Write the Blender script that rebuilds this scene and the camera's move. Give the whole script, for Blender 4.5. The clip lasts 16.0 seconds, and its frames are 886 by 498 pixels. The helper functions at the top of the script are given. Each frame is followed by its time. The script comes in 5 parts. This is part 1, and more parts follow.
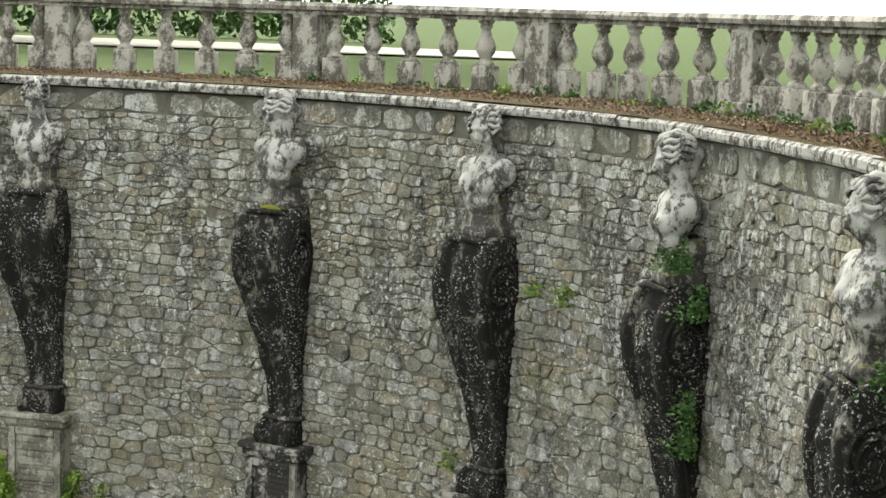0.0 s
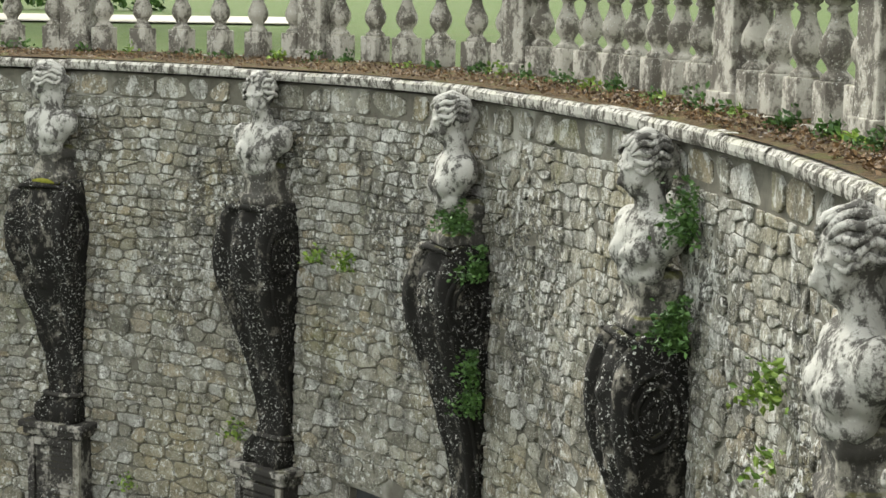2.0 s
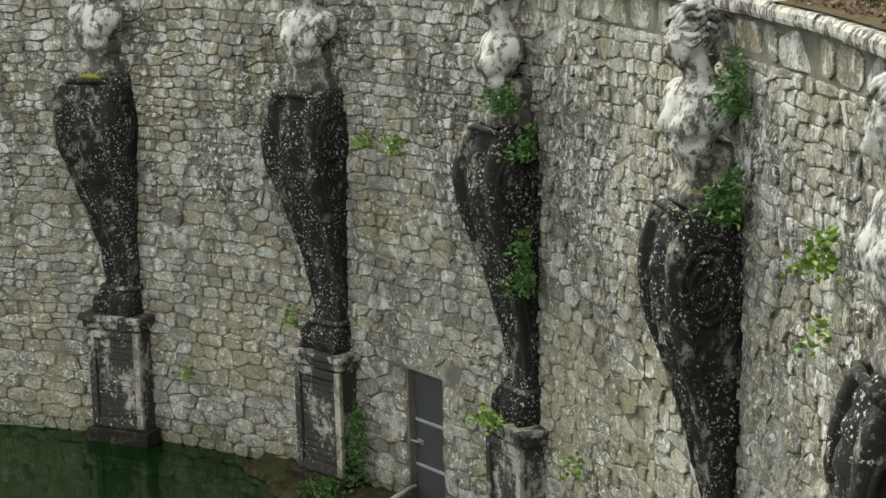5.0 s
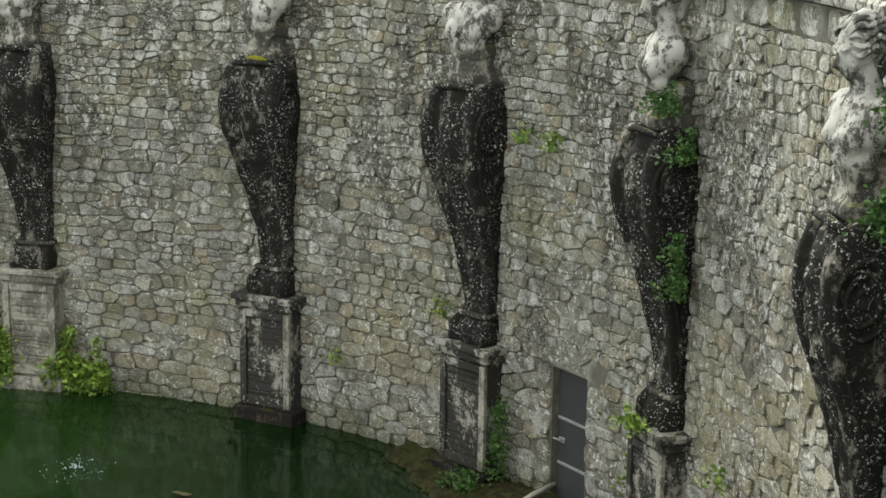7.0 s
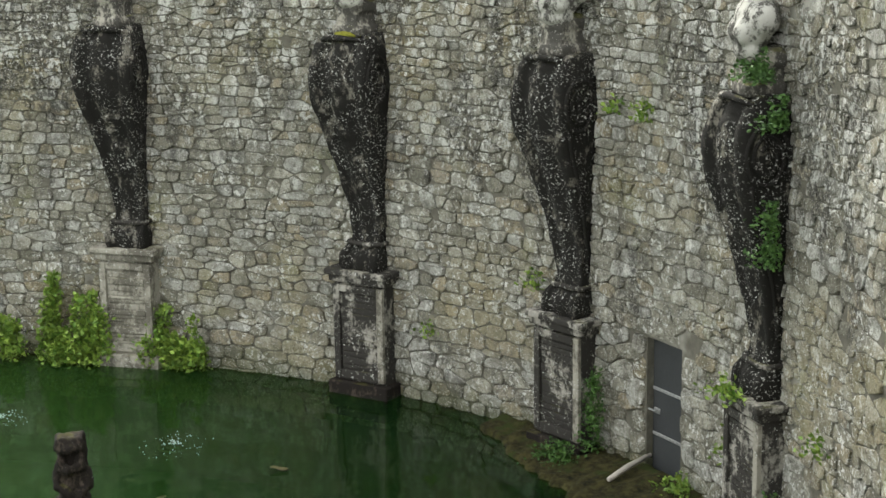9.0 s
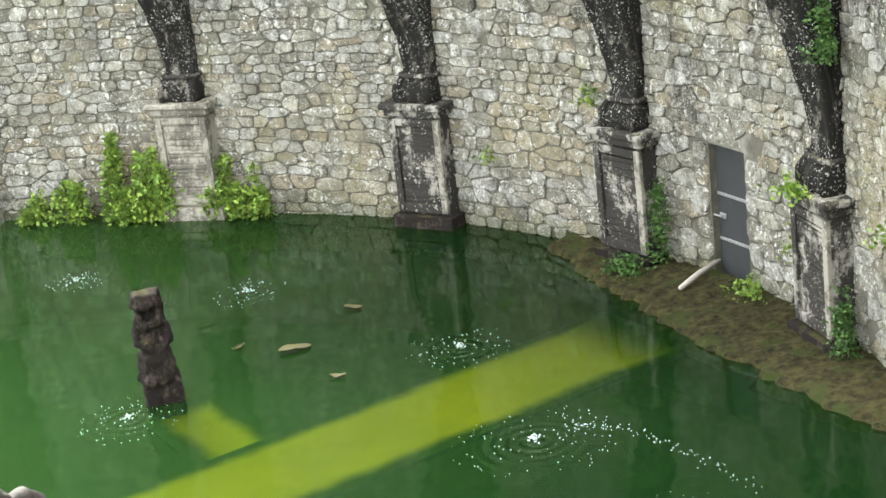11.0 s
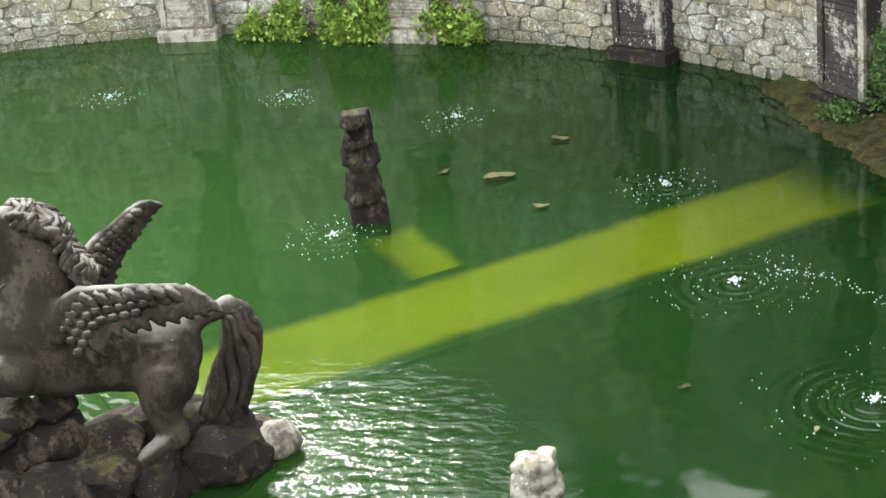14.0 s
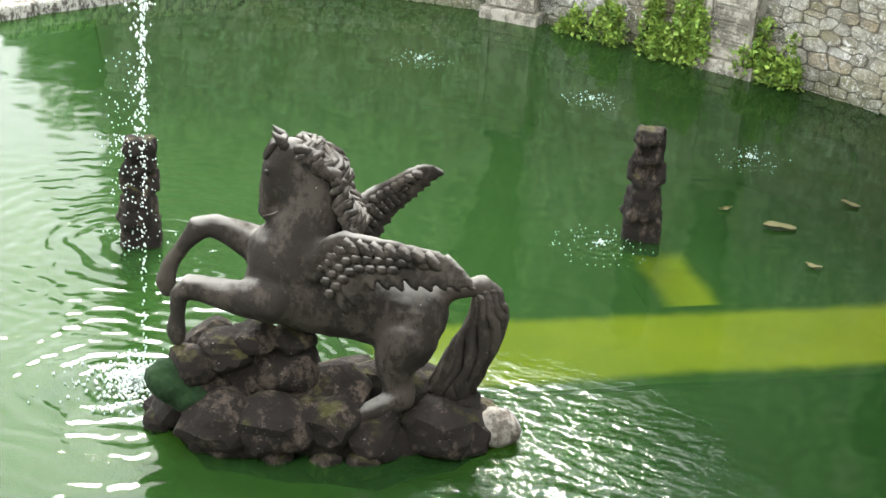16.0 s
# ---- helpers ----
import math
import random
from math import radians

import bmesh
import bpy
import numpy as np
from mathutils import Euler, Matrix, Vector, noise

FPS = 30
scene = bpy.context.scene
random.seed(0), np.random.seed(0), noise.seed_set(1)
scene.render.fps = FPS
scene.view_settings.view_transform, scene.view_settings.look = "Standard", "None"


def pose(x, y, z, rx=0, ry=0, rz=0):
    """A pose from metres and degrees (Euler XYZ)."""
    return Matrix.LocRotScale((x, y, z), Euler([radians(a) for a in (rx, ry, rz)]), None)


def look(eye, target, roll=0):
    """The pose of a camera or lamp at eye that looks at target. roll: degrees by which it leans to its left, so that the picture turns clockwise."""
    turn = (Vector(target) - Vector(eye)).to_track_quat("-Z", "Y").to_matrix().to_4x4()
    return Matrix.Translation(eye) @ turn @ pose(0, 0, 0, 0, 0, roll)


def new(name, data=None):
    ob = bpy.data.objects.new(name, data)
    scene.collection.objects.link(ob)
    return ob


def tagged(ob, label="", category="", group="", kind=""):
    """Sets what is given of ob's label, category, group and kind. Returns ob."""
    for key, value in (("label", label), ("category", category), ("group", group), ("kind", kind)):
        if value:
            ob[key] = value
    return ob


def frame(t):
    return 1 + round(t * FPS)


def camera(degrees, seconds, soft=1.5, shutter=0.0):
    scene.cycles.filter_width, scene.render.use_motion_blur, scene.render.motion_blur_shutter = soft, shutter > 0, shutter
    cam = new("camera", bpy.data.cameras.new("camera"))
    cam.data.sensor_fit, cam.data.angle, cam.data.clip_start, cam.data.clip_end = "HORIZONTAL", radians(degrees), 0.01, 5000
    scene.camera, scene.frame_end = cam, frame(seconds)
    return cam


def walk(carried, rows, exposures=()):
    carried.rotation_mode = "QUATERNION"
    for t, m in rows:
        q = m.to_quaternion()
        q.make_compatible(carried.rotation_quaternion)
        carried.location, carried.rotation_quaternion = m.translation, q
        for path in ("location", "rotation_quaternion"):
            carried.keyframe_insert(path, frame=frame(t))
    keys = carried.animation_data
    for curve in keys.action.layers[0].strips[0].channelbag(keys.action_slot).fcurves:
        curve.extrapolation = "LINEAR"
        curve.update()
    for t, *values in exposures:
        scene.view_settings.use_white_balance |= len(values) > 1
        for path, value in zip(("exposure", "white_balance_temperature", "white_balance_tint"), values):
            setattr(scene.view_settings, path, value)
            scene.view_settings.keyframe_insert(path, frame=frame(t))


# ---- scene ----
import collections
import functools

cam = camera(28.0, 16.0)
EYE = (0.0, 0.0, 7.0)
TURNS = [
    (0.0, 82.52, -1.90, 0.22),
    (0.5, 81.88, -1.61, -2.18),
    (1.0, 81.76, -1.40, -4.34),
    (1.5, 81.86, -1.48, -5.68),
    (2.0, 81.57, -0.94, -7.06),
    (2.5, 80.98, -0.96, -8.52),
    (3.0, 79.41, -0.36, -9.94),
    (3.5, 78.69, 1.20, -10.88),
    (4.0, 78.30, 1.93, -11.13),
    (4.5, 78.11, 1.28, -9.10),
    (5.0, 77.75, 1.41, -5.83),
    (5.2, 77.67, 1.34, -4.91),
    (7.5, 77.60, -0.87, 0.33),
    (8.0, 77.52, -0.64, 1.01),
    (8.2, 77.46, -0.56, 1.31),
    (10.3, 73.47, 4.68, 3.46),
    (10.5, 72.71, 5.30, 3.32),
    (11.0, 71.23, 6.44, 2.74),
    (11.5, 69.58, 7.74, 2.54),
    (12.0, 68.49, 8.20, 3.06),
    (12.5, 67.82, 7.80, 4.26),
    (13.0, 67.30, 7.36, 5.46),
    (13.5, 66.68, 7.53, 6.64),
    (14.0, 66.56, 5.72, 10.15),
    (14.5, 67.02, 1.46, 15.21),
    (15.0, 67.02, -1.50, 18.77),
    (15.5, 66.80, -3.22, 21.41),
    (16.0, 66.84, -4.01, 23.54),
]
walk(cam, [(t, pose(*EYE, rx, ry, rz)) for t, rx, ry, rz in TURNS],
     exposures=[(0.0, 1.72, 6700, 5), (4.0, 1.68, 6700, 5), (5.2, 1.65, 6700, 5), (8.2, 1.62, 6700, 5), (10.3, 2.65, 6600, 7), (11.0, 2.85, 6550, 8), (16.0, 2.75, 6550, 8)])

# ---- sky and sun: bright overcast ----
world = bpy.data.worlds.new("sky")
scene.world = world
world.use_nodes = True
wn, wl = world.node_tree.nodes, world.node_tree.links
sky = wn.new("ShaderNodeTexSky")
sky.sky_type, sky.sun_disc = "NISHITA", False
sky.sun_elevation, sky.sun_rotation = radians(42), radians(-28)
sky.dust_density, sky.air_density, sky.ozone_density = 1.5, 1.0, 1.0
haze = wn.new("ShaderNodeHueSaturation")
haze.inputs["Saturation"].default_value = 0.22
wl.new(sky.outputs["Color"], haze.inputs["Color"])
veil = wn.new("ShaderNodeMix")
veil.data_type = "RGBA"
veil.inputs[0].default_value = 0.72
veil.inputs[7].default_value = (4.9, 5.0, 5.1, 1)
wl.new(haze.outputs["Color"], veil.inputs[6])
wl.new(veil.outputs[2], wn["Background"].inputs["Color"])
wn["Background"].inputs["Strength"].default_value = 0.15
sun = new("sun", bpy.data.lights.new("sun", "SUN"))
sun.data.energy, sun.data.angle, sun.data.color = 1.3, radians(14), (1.0, 0.96, 0.9)
sun.matrix_world = look((-6 - 40 * 0.349, 12 + 40 * 0.656, 40 * 0.669), (-6, 12, 0))


# ---- materials ----
class Nodes:
    """A short hand for node materials."""

    def __init__(self, name, rough=0.85):
        self.mat = bpy.data.materials.new(name)
        self.mat.use_nodes = True
        self.tree = self.mat.node_tree
        self.bsdf = self.tree.nodes["Principled BSDF"]
        self.bsdf.inputs["Roughness"].default_value = rough
        self.bsdf.inputs["Specular IOR Level"].default_value = 0.2 if rough > 0.8 else 0.5
        self.place = self.add("ShaderNodeNewGeometry")

    def add(self, kind, **values):
        node = self.tree.nodes.new(kind)
        for key, value in values.items():
            setattr(node, key, value)
        return node

    def put(self, value, socket):
        if isinstance(value, (int, float, tuple)):
            socket.default_value = value
        else:
            self.tree.links.new(value, socket)

    def pos(self, scale=(1, 1, 1)):
        m = self.add("ShaderNodeMapping")
        m.inputs["Scale"].default_value = scale
        self.put(self.place.outputs["Position"], m.inputs["Vector"])
        return m.outputs["Vector"]

    def noise(self, scale, detail=4.0, rough=0.6, stretch=(1, 1, 1), warp=0.0):
        n = self.add("ShaderNodeTexNoise")
        n.inputs["Scale"].default_value, n.inputs["Detail"].default_value = scale, detail
        n.inputs["Roughness"].default_value, n.inputs["Distortion"].default_value = rough, warp
        self.put(self.pos(stretch), n.inputs["Vector"])
        return n.outputs["Fac"]

    def cells(self, scale, stretch=(1, 1, 1)):
        n = self.add("ShaderNodeTexVoronoi")
        n.inputs["Scale"].default_value = scale
        self.put(self.pos(stretch), n.inputs["Vector"])
        return n.outputs["Distance"]

    def step(self, value, low, high, out0=0.0, out1=1.0):
        m = self.add("ShaderNodeMapRange", interpolation_type="SMOOTHSTEP")
        for key, v in (("From Min", low), ("From Max", high), ("To Min", out0), ("To Max", out1)):
            m.inputs[key].default_value = v
        self.put(value, m.inputs["Value"])
        return m.outputs["Result"]

    def math(self, op, a, b=0.0):
        m = self.add("ShaderNodeMath", operation=op)
        self.put(a, m.inputs[0])
        self.put(b, m.inputs[1])
        return m.outputs[0]

    def mix(self, fac, a, b):
        m = self.add("ShaderNodeMix", data_type="RGBA")
        self.put(fac, m.inputs[0])
        self.put(a if not isinstance(a, tuple) else (*a, 1), m.inputs[6])
        self.put(b if not isinstance(b, tuple) else (*b, 1), m.inputs[7])
        return m.outputs[2]

    def bump(self, height, strength=0.5, distance=0.02):
        b = self.add("ShaderNodeBump")
        b.inputs["Strength"].default_value, b.inputs["Distance"].default_value = strength, distance
        self.put(height, b.inputs["Height"])
        self.put(b.outputs["Normal"], self.bsdf.inputs["Normal"])

    def axis(self, letter):
        s = self.add("ShaderNodeSeparateXYZ")
        self.put(self.place.outputs["Position"], s.inputs[0])
        return s.outputs[letter]

    def done(self, colour, rough=None):
        self.put(colour if not isinstance(colour, tuple) else (*colour, 1), self.bsdf.inputs["Base Color"])
        if rough is not None:
            self.put(rough, self.bsdf.inputs["Roughness"])
        return self.mat


def piece_random(n):
    """A number for each stone, whether it is an object of its own or an island of a joined mesh."""
    info = n.add("ShaderNodeObjectInfo")
    return n.math("FRACT", n.math("ADD", n.place.outputs["Random Per Island"], n.math("MULTIPLY", info.outputs["Random"], 7.31)))


def rubble_material():
    n = Nodes("weathered_rubble_stone", 0.92)
    r = piece_random(n)
    c = n.mix(r, (0.23, 0.218, 0.172), (0.47, 0.45, 0.375))
    c = n.mix(n.step(n.math("FRACT", n.math("MULTIPLY", r, 5.7)), 0.55, 0.8, 0.0, 0.8), c, (0.47, 0.465, 0.43))
    c = n.mix(n.step(n.math("FRACT", n.math("MULTIPLY", r, 9.3)), 0.82, 0.9, 0.0, 0.6), c, (0.34, 0.27, 0.16))
    c = n.mix(n.step(n.noise(6.5, 8, 0.75), 0.38, 0.64, 0.0, 0.85), c, (0.12, 0.115, 0.09))
    # ochre and green growth in broad patches
    c = n.mix(n.math("MULTIPLY", n.step(n.noise(0.55, 3), 0.5, 0.66), 0.4), c, (0.30, 0.25, 0.12))
    c = n.mix(n.math("MULTIPLY", n.step(n.noise(1.1, 4), 0.58, 0.72), 0.35), c, (0.17, 0.19, 0.08))
    # soot-dark crust in vertical streaks over the middle of the wall
    z = n.axis("Z")
    band = n.math("MULTIPLY", n.step(z, 2.2, 3.9), n.step(z, 6.1, 4.7))
    crust = n.step(n.math("ADD", n.noise(1.3, 5, 0.65, (1, 1, 0.35)), n.math("MULTIPLY", band, 0.12)), 0.54, 0.68)
    crust = n.math("MULTIPLY", crust, n.step(n.noise(12, 5, 0.75), 0.42, 0.54))
    c = n.mix(n.math("MULTIPLY", crust, 0.85), c, (0.045, 0.043, 0.038))
    # pale lichen: large blotches and small spots
    spots = n.math("MULTIPLY", n.step(n.noise(15, 5, 0.7), 0.54, 0.61), n.step(n.noise(1.6, 3), 0.40, 0.55))
    c = n.mix(n.math("MULTIPLY", spots, 0.9), c, (0.72, 0.72, 0.68))
    blots = n.step(n.math('ADD', n.noise(4.2, 7, 0.75, (1, 1, 0.6)), n.step(z, 1.5, 4.8, 0.01, 0.065)), 0.60, 0.67)
    c = n.mix(n.math("MULTIPLY", blots, 0.8), c, (0.64, 0.64, 0.60))
    # damp green foot
    foot = n.math("MULTIPLY", n.step(n.math("ADD", z, n.math("MULTIPLY", n.noise(2.5), 0.8)), 0.85, 0.3), 0.7)
    c = n.mix(foot, c, (0.09, 0.10, 0.045))
    c = n.mix(n.step(n.noise(38, 4, 0.75), 0.34, 0.47, 0.75, 0.0), c, (0.035, 0.032, 0.026))
    c = n.mix(n.step(n.noise(42, 4, 0.75), 0.56, 0.64, 0.0, 0.65), c, (0.70, 0.69, 0.64))
    n.bump(n.math("ADD", n.noise(18, 6, 0.75), n.math("MULTIPLY", n.noise(70, 3), 0.5)), 1.0, 0.035)
    return n.done(c)


def mortar_material():
    n = Nodes("old_lime_mortar", 0.95)
    c = n.mix(n.noise(6, 6, 0.7), (0.025, 0.023, 0.018), (0.26, 0.245, 0.2))
    z = n.axis("Z")
    c = n.mix(n.math("MULTIPLY", n.step(n.noise(0.8, 4), 0.54, 0.66), 0.8), c, (0.42, 0.41, 0.36))
    c = n.mix(n.step(z, 0.5, 0.0, 0.0, 0.7), c, (0.06, 0.07, 0.03))
    n.bump(n.noise(35, 5, 0.7), 0.8, 0.03)
    return n.done(c)


def crusted_material(name, base, crust, amount, lichen, green=0.2, fine=1.0, lightened=0.0):
    """Carved stone under black crust, pale lichen spots and a little moss."""
    n = Nodes(name, 0.9)
    c = n.mix(n.noise(4 * fine, 5, 0.7), tuple(0.75 * v for v in base), tuple(1.15 * v for v in base))
    k = n.step(n.math("ADD", n.noise(3.1 * fine, 6, 0.7, (1, 1, 0.6)), n.math("MULTIPLY", n.noise(15 * fine, 4, 0.7), 0.35)),
               0.72 - 0.28 * amount, 0.86 - 0.28 * amount)
    c = n.mix(n.math("MULTIPLY", k, 0.95), c, crust)
    s = n.math("MULTIPLY", n.step(n.noise(26 * fine, 5, 0.72), 0.645 - 0.05 * lichen, 0.70 - 0.05 * lichen),
               n.step(n.noise(2.4 * fine, 3), 0.40, 0.56))
    c = n.mix(n.math("MULTIPLY", s, 0.9), c, (0.58, 0.58, 0.54))
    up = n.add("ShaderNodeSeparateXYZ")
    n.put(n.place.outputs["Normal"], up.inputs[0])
    # upward faces paler in patches: light from above put into the colour
    if lightened:
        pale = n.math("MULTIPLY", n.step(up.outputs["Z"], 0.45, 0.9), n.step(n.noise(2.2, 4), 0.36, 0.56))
        c = n.mix(n.math("MULTIPLY", pale, lightened), c, (0.26, 0.25, 0.23))
    moss = n.math("MULTIPLY", n.step(up.outputs["Z"], 0.5, 0.9), n.step(n.noise(3.5, 4), 0.5, 0.62))
    c = n.mix(n.math("MULTIPLY", moss, green), c, (0.16, 0.16, 0.03))
    n.bump(n.math("ADD", n.noise(30 * fine, 5, 0.75), n.math("MULTIPLY", n.noise(9 * fine, 3), 0.8)), 0.6, 0.02)
    return n.done(c)


def ground_material(name, a, b, c2, scale, bump=0.03):
    n = Nodes(name, 0.95)
    c = n.mix(n.step(n.noise(scale, 6, 0.75), 0.3, 0.7), a, b)
    c = n.mix(n.step(n.noise(scale * 0.3, 4), 0.52, 0.66), c, c2)
    n.bump(n.noise(scale * 4, 5, 0.75), 0.8, bump)
    return n.done(c)


def leaf_material(name, dark, light):
    n = Nodes(name, 0.6)
    c = n.mix(piece_random(n), dark, light)
    c = n.mix(n.step(n.noise(2.0, 3), 0.45, 0.65, 0, 0.35), c, tuple(v * 0.5 for v in dark))
    return n.done(c)


def plain_material(name, a, b, scale=8.0, rough=0.8, metal=0.0, bump=0.3):
    n = Nodes(name, rough)
    n.bsdf.inputs["Metallic"].default_value = metal
    c = n.mix(n.noise(scale, 6, 0.7), a, b)
    n.bump(n.noise(scale * 5, 4, 0.7), bump, 0.01)
    return n.done(c)


# places where falling drops ring the water: x, y, reach
SPLASHES = [(-8.92, 20.93, 0.45), (-6.41, 20.66, 0.4), (-4.07, 19.67, 0.5), (-1.43, 17.34, 0.6), (-0.65, 14.91, 0.8),
            (0.5, 12.65, 1.1), (-4.75, 16.2, 0.6), (-7.24, 11.15, 4.6), (-8.6, 13.6, 4.2)]


def water_material():
    n = Nodes("murky_green_water", 0.03)
    n.bsdf.inputs["IOR"].default_value = 1.33
    # murk darker eastward: the wall's shade and reflection put into its colour
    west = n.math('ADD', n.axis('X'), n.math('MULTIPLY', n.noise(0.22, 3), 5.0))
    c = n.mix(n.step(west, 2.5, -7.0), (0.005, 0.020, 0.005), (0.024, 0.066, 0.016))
    c = n.mix(n.step(n.noise(7, 4, 0.7), 0.70, 0.76, 0, 0.5), c, (0.12, 0.16, 0.06))
    height = n.math("MULTIPLY", n.noise(1.3, 2, 0.5), 0.012)
    x, y = n.axis("X"), n.axis("Y")
    wobble = n.noise(0.9, 3, 0.6)
    for sx, sy, reach in SPLASHES:
        dx, dy = n.math("SUBTRACT", x, sx), n.math("SUBTRACT", y, sy)
        d = n.math("SQRT", n.math("ADD", n.math("MULTIPLY", dx, dx), n.math("MULTIPLY", dy, dy)))
        d = n.math("ADD", d, n.math("MULTIPLY", wobble, 0.10 if reach < 2 else 0.9))
        wave = n.math("SINE", n.math("MULTIPLY", d, 48.0 if reach < 2 else 24.0))
        fade = n.step(d, 0.0, reach, 1.0, 0.0)
        height = n.math("ADD", height, n.math("MULTIPLY", n.math("MULTIPLY", wave, fade), 0.0036 if reach < 2 else 0.0045))
    # choppy patch behind the rocks
    dx, dy = n.math("SUBTRACT", x, -3.9), n.math("SUBTRACT", y, 11.6)
    d = n.math("SQRT", n.math("ADD", n.math("MULTIPLY", dx, dx), n.math("MULTIPLY", dy, dy)))
    chop = n.math("MULTIPLY", n.math("SUBTRACT", n.noise(4.2, 3, 0.55, (1, 1.7, 1)), 0.5), n.step(d, 0.6, 2.6, 0.03, 0.0))
    height = n.math("ADD", height, chop)
    b = n.add("ShaderNodeBump")
    b.inputs["Strength"].default_value, b.inputs["Distance"].default_value = 1.0, 1.0
    n.put(height, b.inputs["Height"])
    n.put(b.outputs["Normal"], n.bsdf.inputs["Normal"])
    # what lies just under the surface shows dimly through the murk
    murk = n.add("ShaderNodeBsdfDiffuse")
    n.put(c, murk.inputs["Color"])
    clear = n.add("ShaderNodeBsdfTransparent")
    clear.inputs["Color"].default_value = (0.75, 0.86, 0.25, 1)
    body = n.add("ShaderNodeMixShader")
    body.inputs[0].default_value = 0.36
    n.put(murk.outputs[0], body.inputs[1])
    n.put(clear.outputs[0], body.inputs[2])
    gloss = n.add("ShaderNodeBsdfGlossy")
    gloss.inputs["Roughness"].default_value = 0.06
    n.put(b.outputs["Normal"], gloss.inputs["Normal"])
    fres = n.add("ShaderNodeFresnel")
    fres.inputs["IOR"].default_value = 1.28
    n.put(b.outputs["Normal"], fres.inputs["Normal"])
    blend = n.add("ShaderNodeMixShader")
    n.put(fres.outputs[0], blend.inputs[0])
    n.put(body.outputs[0], blend.inputs[1])
    n.put(gloss.outputs[0], blend.inputs[2])
    n.put(blend.outputs[0], n.tree.nodes["Material Output"].inputs["Surface"])
    return n.mat


RUBBLE, MORTAR, WATER = rubble_material(), mortar_material(), water_material()
CONSOLE = crusted_material("black_crusted_stone", (0.20, 0.185, 0.155), (0.006, 0.0055, 0.005), 0.82, 1.5, 0.2, 1.3)
PEDESTAL = crusted_material("dark_pedestal_stone", (0.36, 0.34, 0.30), (0.022, 0.02, 0.018), 0.66, 1.1)
PALE = crusted_material("pale_pedestal_stone", (0.34, 0.32, 0.27), (0.12, 0.11, 0.09), 0.4, 1.2)
BUST = crusted_material("whitish_lichened_stone", (0.47, 0.46, 0.42), (0.06, 0.056, 0.05), 0.36, 0.9, 0.0, 2.4)
WAIST = crusted_material("grey_waist_stone", (0.36, 0.34, 0.29), (0.05, 0.047, 0.042), 0.6, 1.0, 0.6, 1.4)
COPING = crusted_material("white_coping_stone", (0.47, 0.455, 0.41), (0.05, 0.044, 0.035), 0.36, 0.6, 0.25, 4.0)
BALUSTER = crusted_material("grey_baluster_stone", (0.40, 0.38, 0.33), (0.10, 0.09, 0.075), 0.42, 1.2, 0.3, 1.5)
NECK = crusted_material("brown_stained_baluster_stone", (0.30, 0.26, 0.20), (0.07, 0.06, 0.045), 0.5, 0.6, 0.1, 1.5)
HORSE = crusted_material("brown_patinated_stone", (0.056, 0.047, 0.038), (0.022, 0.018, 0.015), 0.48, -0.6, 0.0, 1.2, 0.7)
HORSE_PALE = crusted_material("pale_weathered_stone", (0.26, 0.24, 0.21), (0.09, 0.08, 0.065), 0.35, 0.4, 0.0, 1.5)
WETROCK = crusted_material("wet_brown_rock", (0.07, 0.055, 0.043), (0.012, 0.0095, 0.008), 0.72, -0.2, 0.2, 1.6)
MOSS = ground_material("mossy_leaf_litter", (0.04, 0.028, 0.016), (0.17, 0.115, 0.055), (0.11, 0.11, 0.035), 15.0, 0.06)
DEBRIS = ground_material("wet_moss_and_debris", (0.010, 0.010, 0.004), (0.085, 0.075, 0.025), (0.04, 0.055, 0.012), 9.0, 0.1)
LAWN = ground_material("lawn_grass", (0.055, 0.085, 0.022), (0.085, 0.12, 0.032), (0.08, 0.10, 0.035), 1.5, 0.05)
GRAVEL = ground_material("pale_gravel", (0.42, 0.39, 0.33), (0.5, 0.47, 0.40), (0.46, 0.43, 0.37), 3.0)
POOLBED = ground_material("dark_green_pool_bed", (0.02, 0.05, 0.012), (0.035, 0.075, 0.02), (0.02, 0.045, 0.015), 0.8)
LEAF = leaf_material("fresh_green_leaf", (0.08, 0.17, 0.02), (0.30, 0.42, 0.07))
DARKLEAF = leaf_material("dark_green_leaf", (0.025, 0.07, 0.012), (0.08, 0.17, 0.03))
DRYLEAF = plain_material("dead_floating_leaf", (0.13, 0.12, 0.045), (0.22, 0.2, 0.09))
IRON = plain_material("dark_painted_iron", (0.03, 0.033, 0.036), (0.055, 0.058, 0.06), 5, 0.6, 0.3)
STEEL = plain_material("galvanised_steel", (0.30, 0.31, 0.31), (0.45, 0.45, 0.44), 12, 0.5, 0.7)
WOOD = plain_material("grey_driftwood", (0.30, 0.27, 0.23), (0.45, 0.42, 0.37), 10)
FALLEN = leaf_material("fallen_leaf", (0.03, 0.016, 0.008), (0.22, 0.13, 0.055))
BARK = plain_material("tree_bark", (0.08, 0.06, 0.045), (0.14, 0.11, 0.08), 5)
FOAM = Nodes("white_water_foam", 0.2).done((0.55, 0.62, 0.58))


# ---- building helpers ----
def part(name, bm, material, parent=None, label="", smooth=True):
    """Links a bmesh as one mesh object, under a thing or a part."""
    me = bpy.data.meshes.new(name)
    bmesh.ops.recalc_face_normals(bm, faces=bm.faces)
    bm.to_mesh(me)
    bm.free()
    if smooth:
        me.shade_smooth()
    me.materials.append(material)
    ob = new(name, me)
    ob.parent = parent
    return tagged(ob, label)


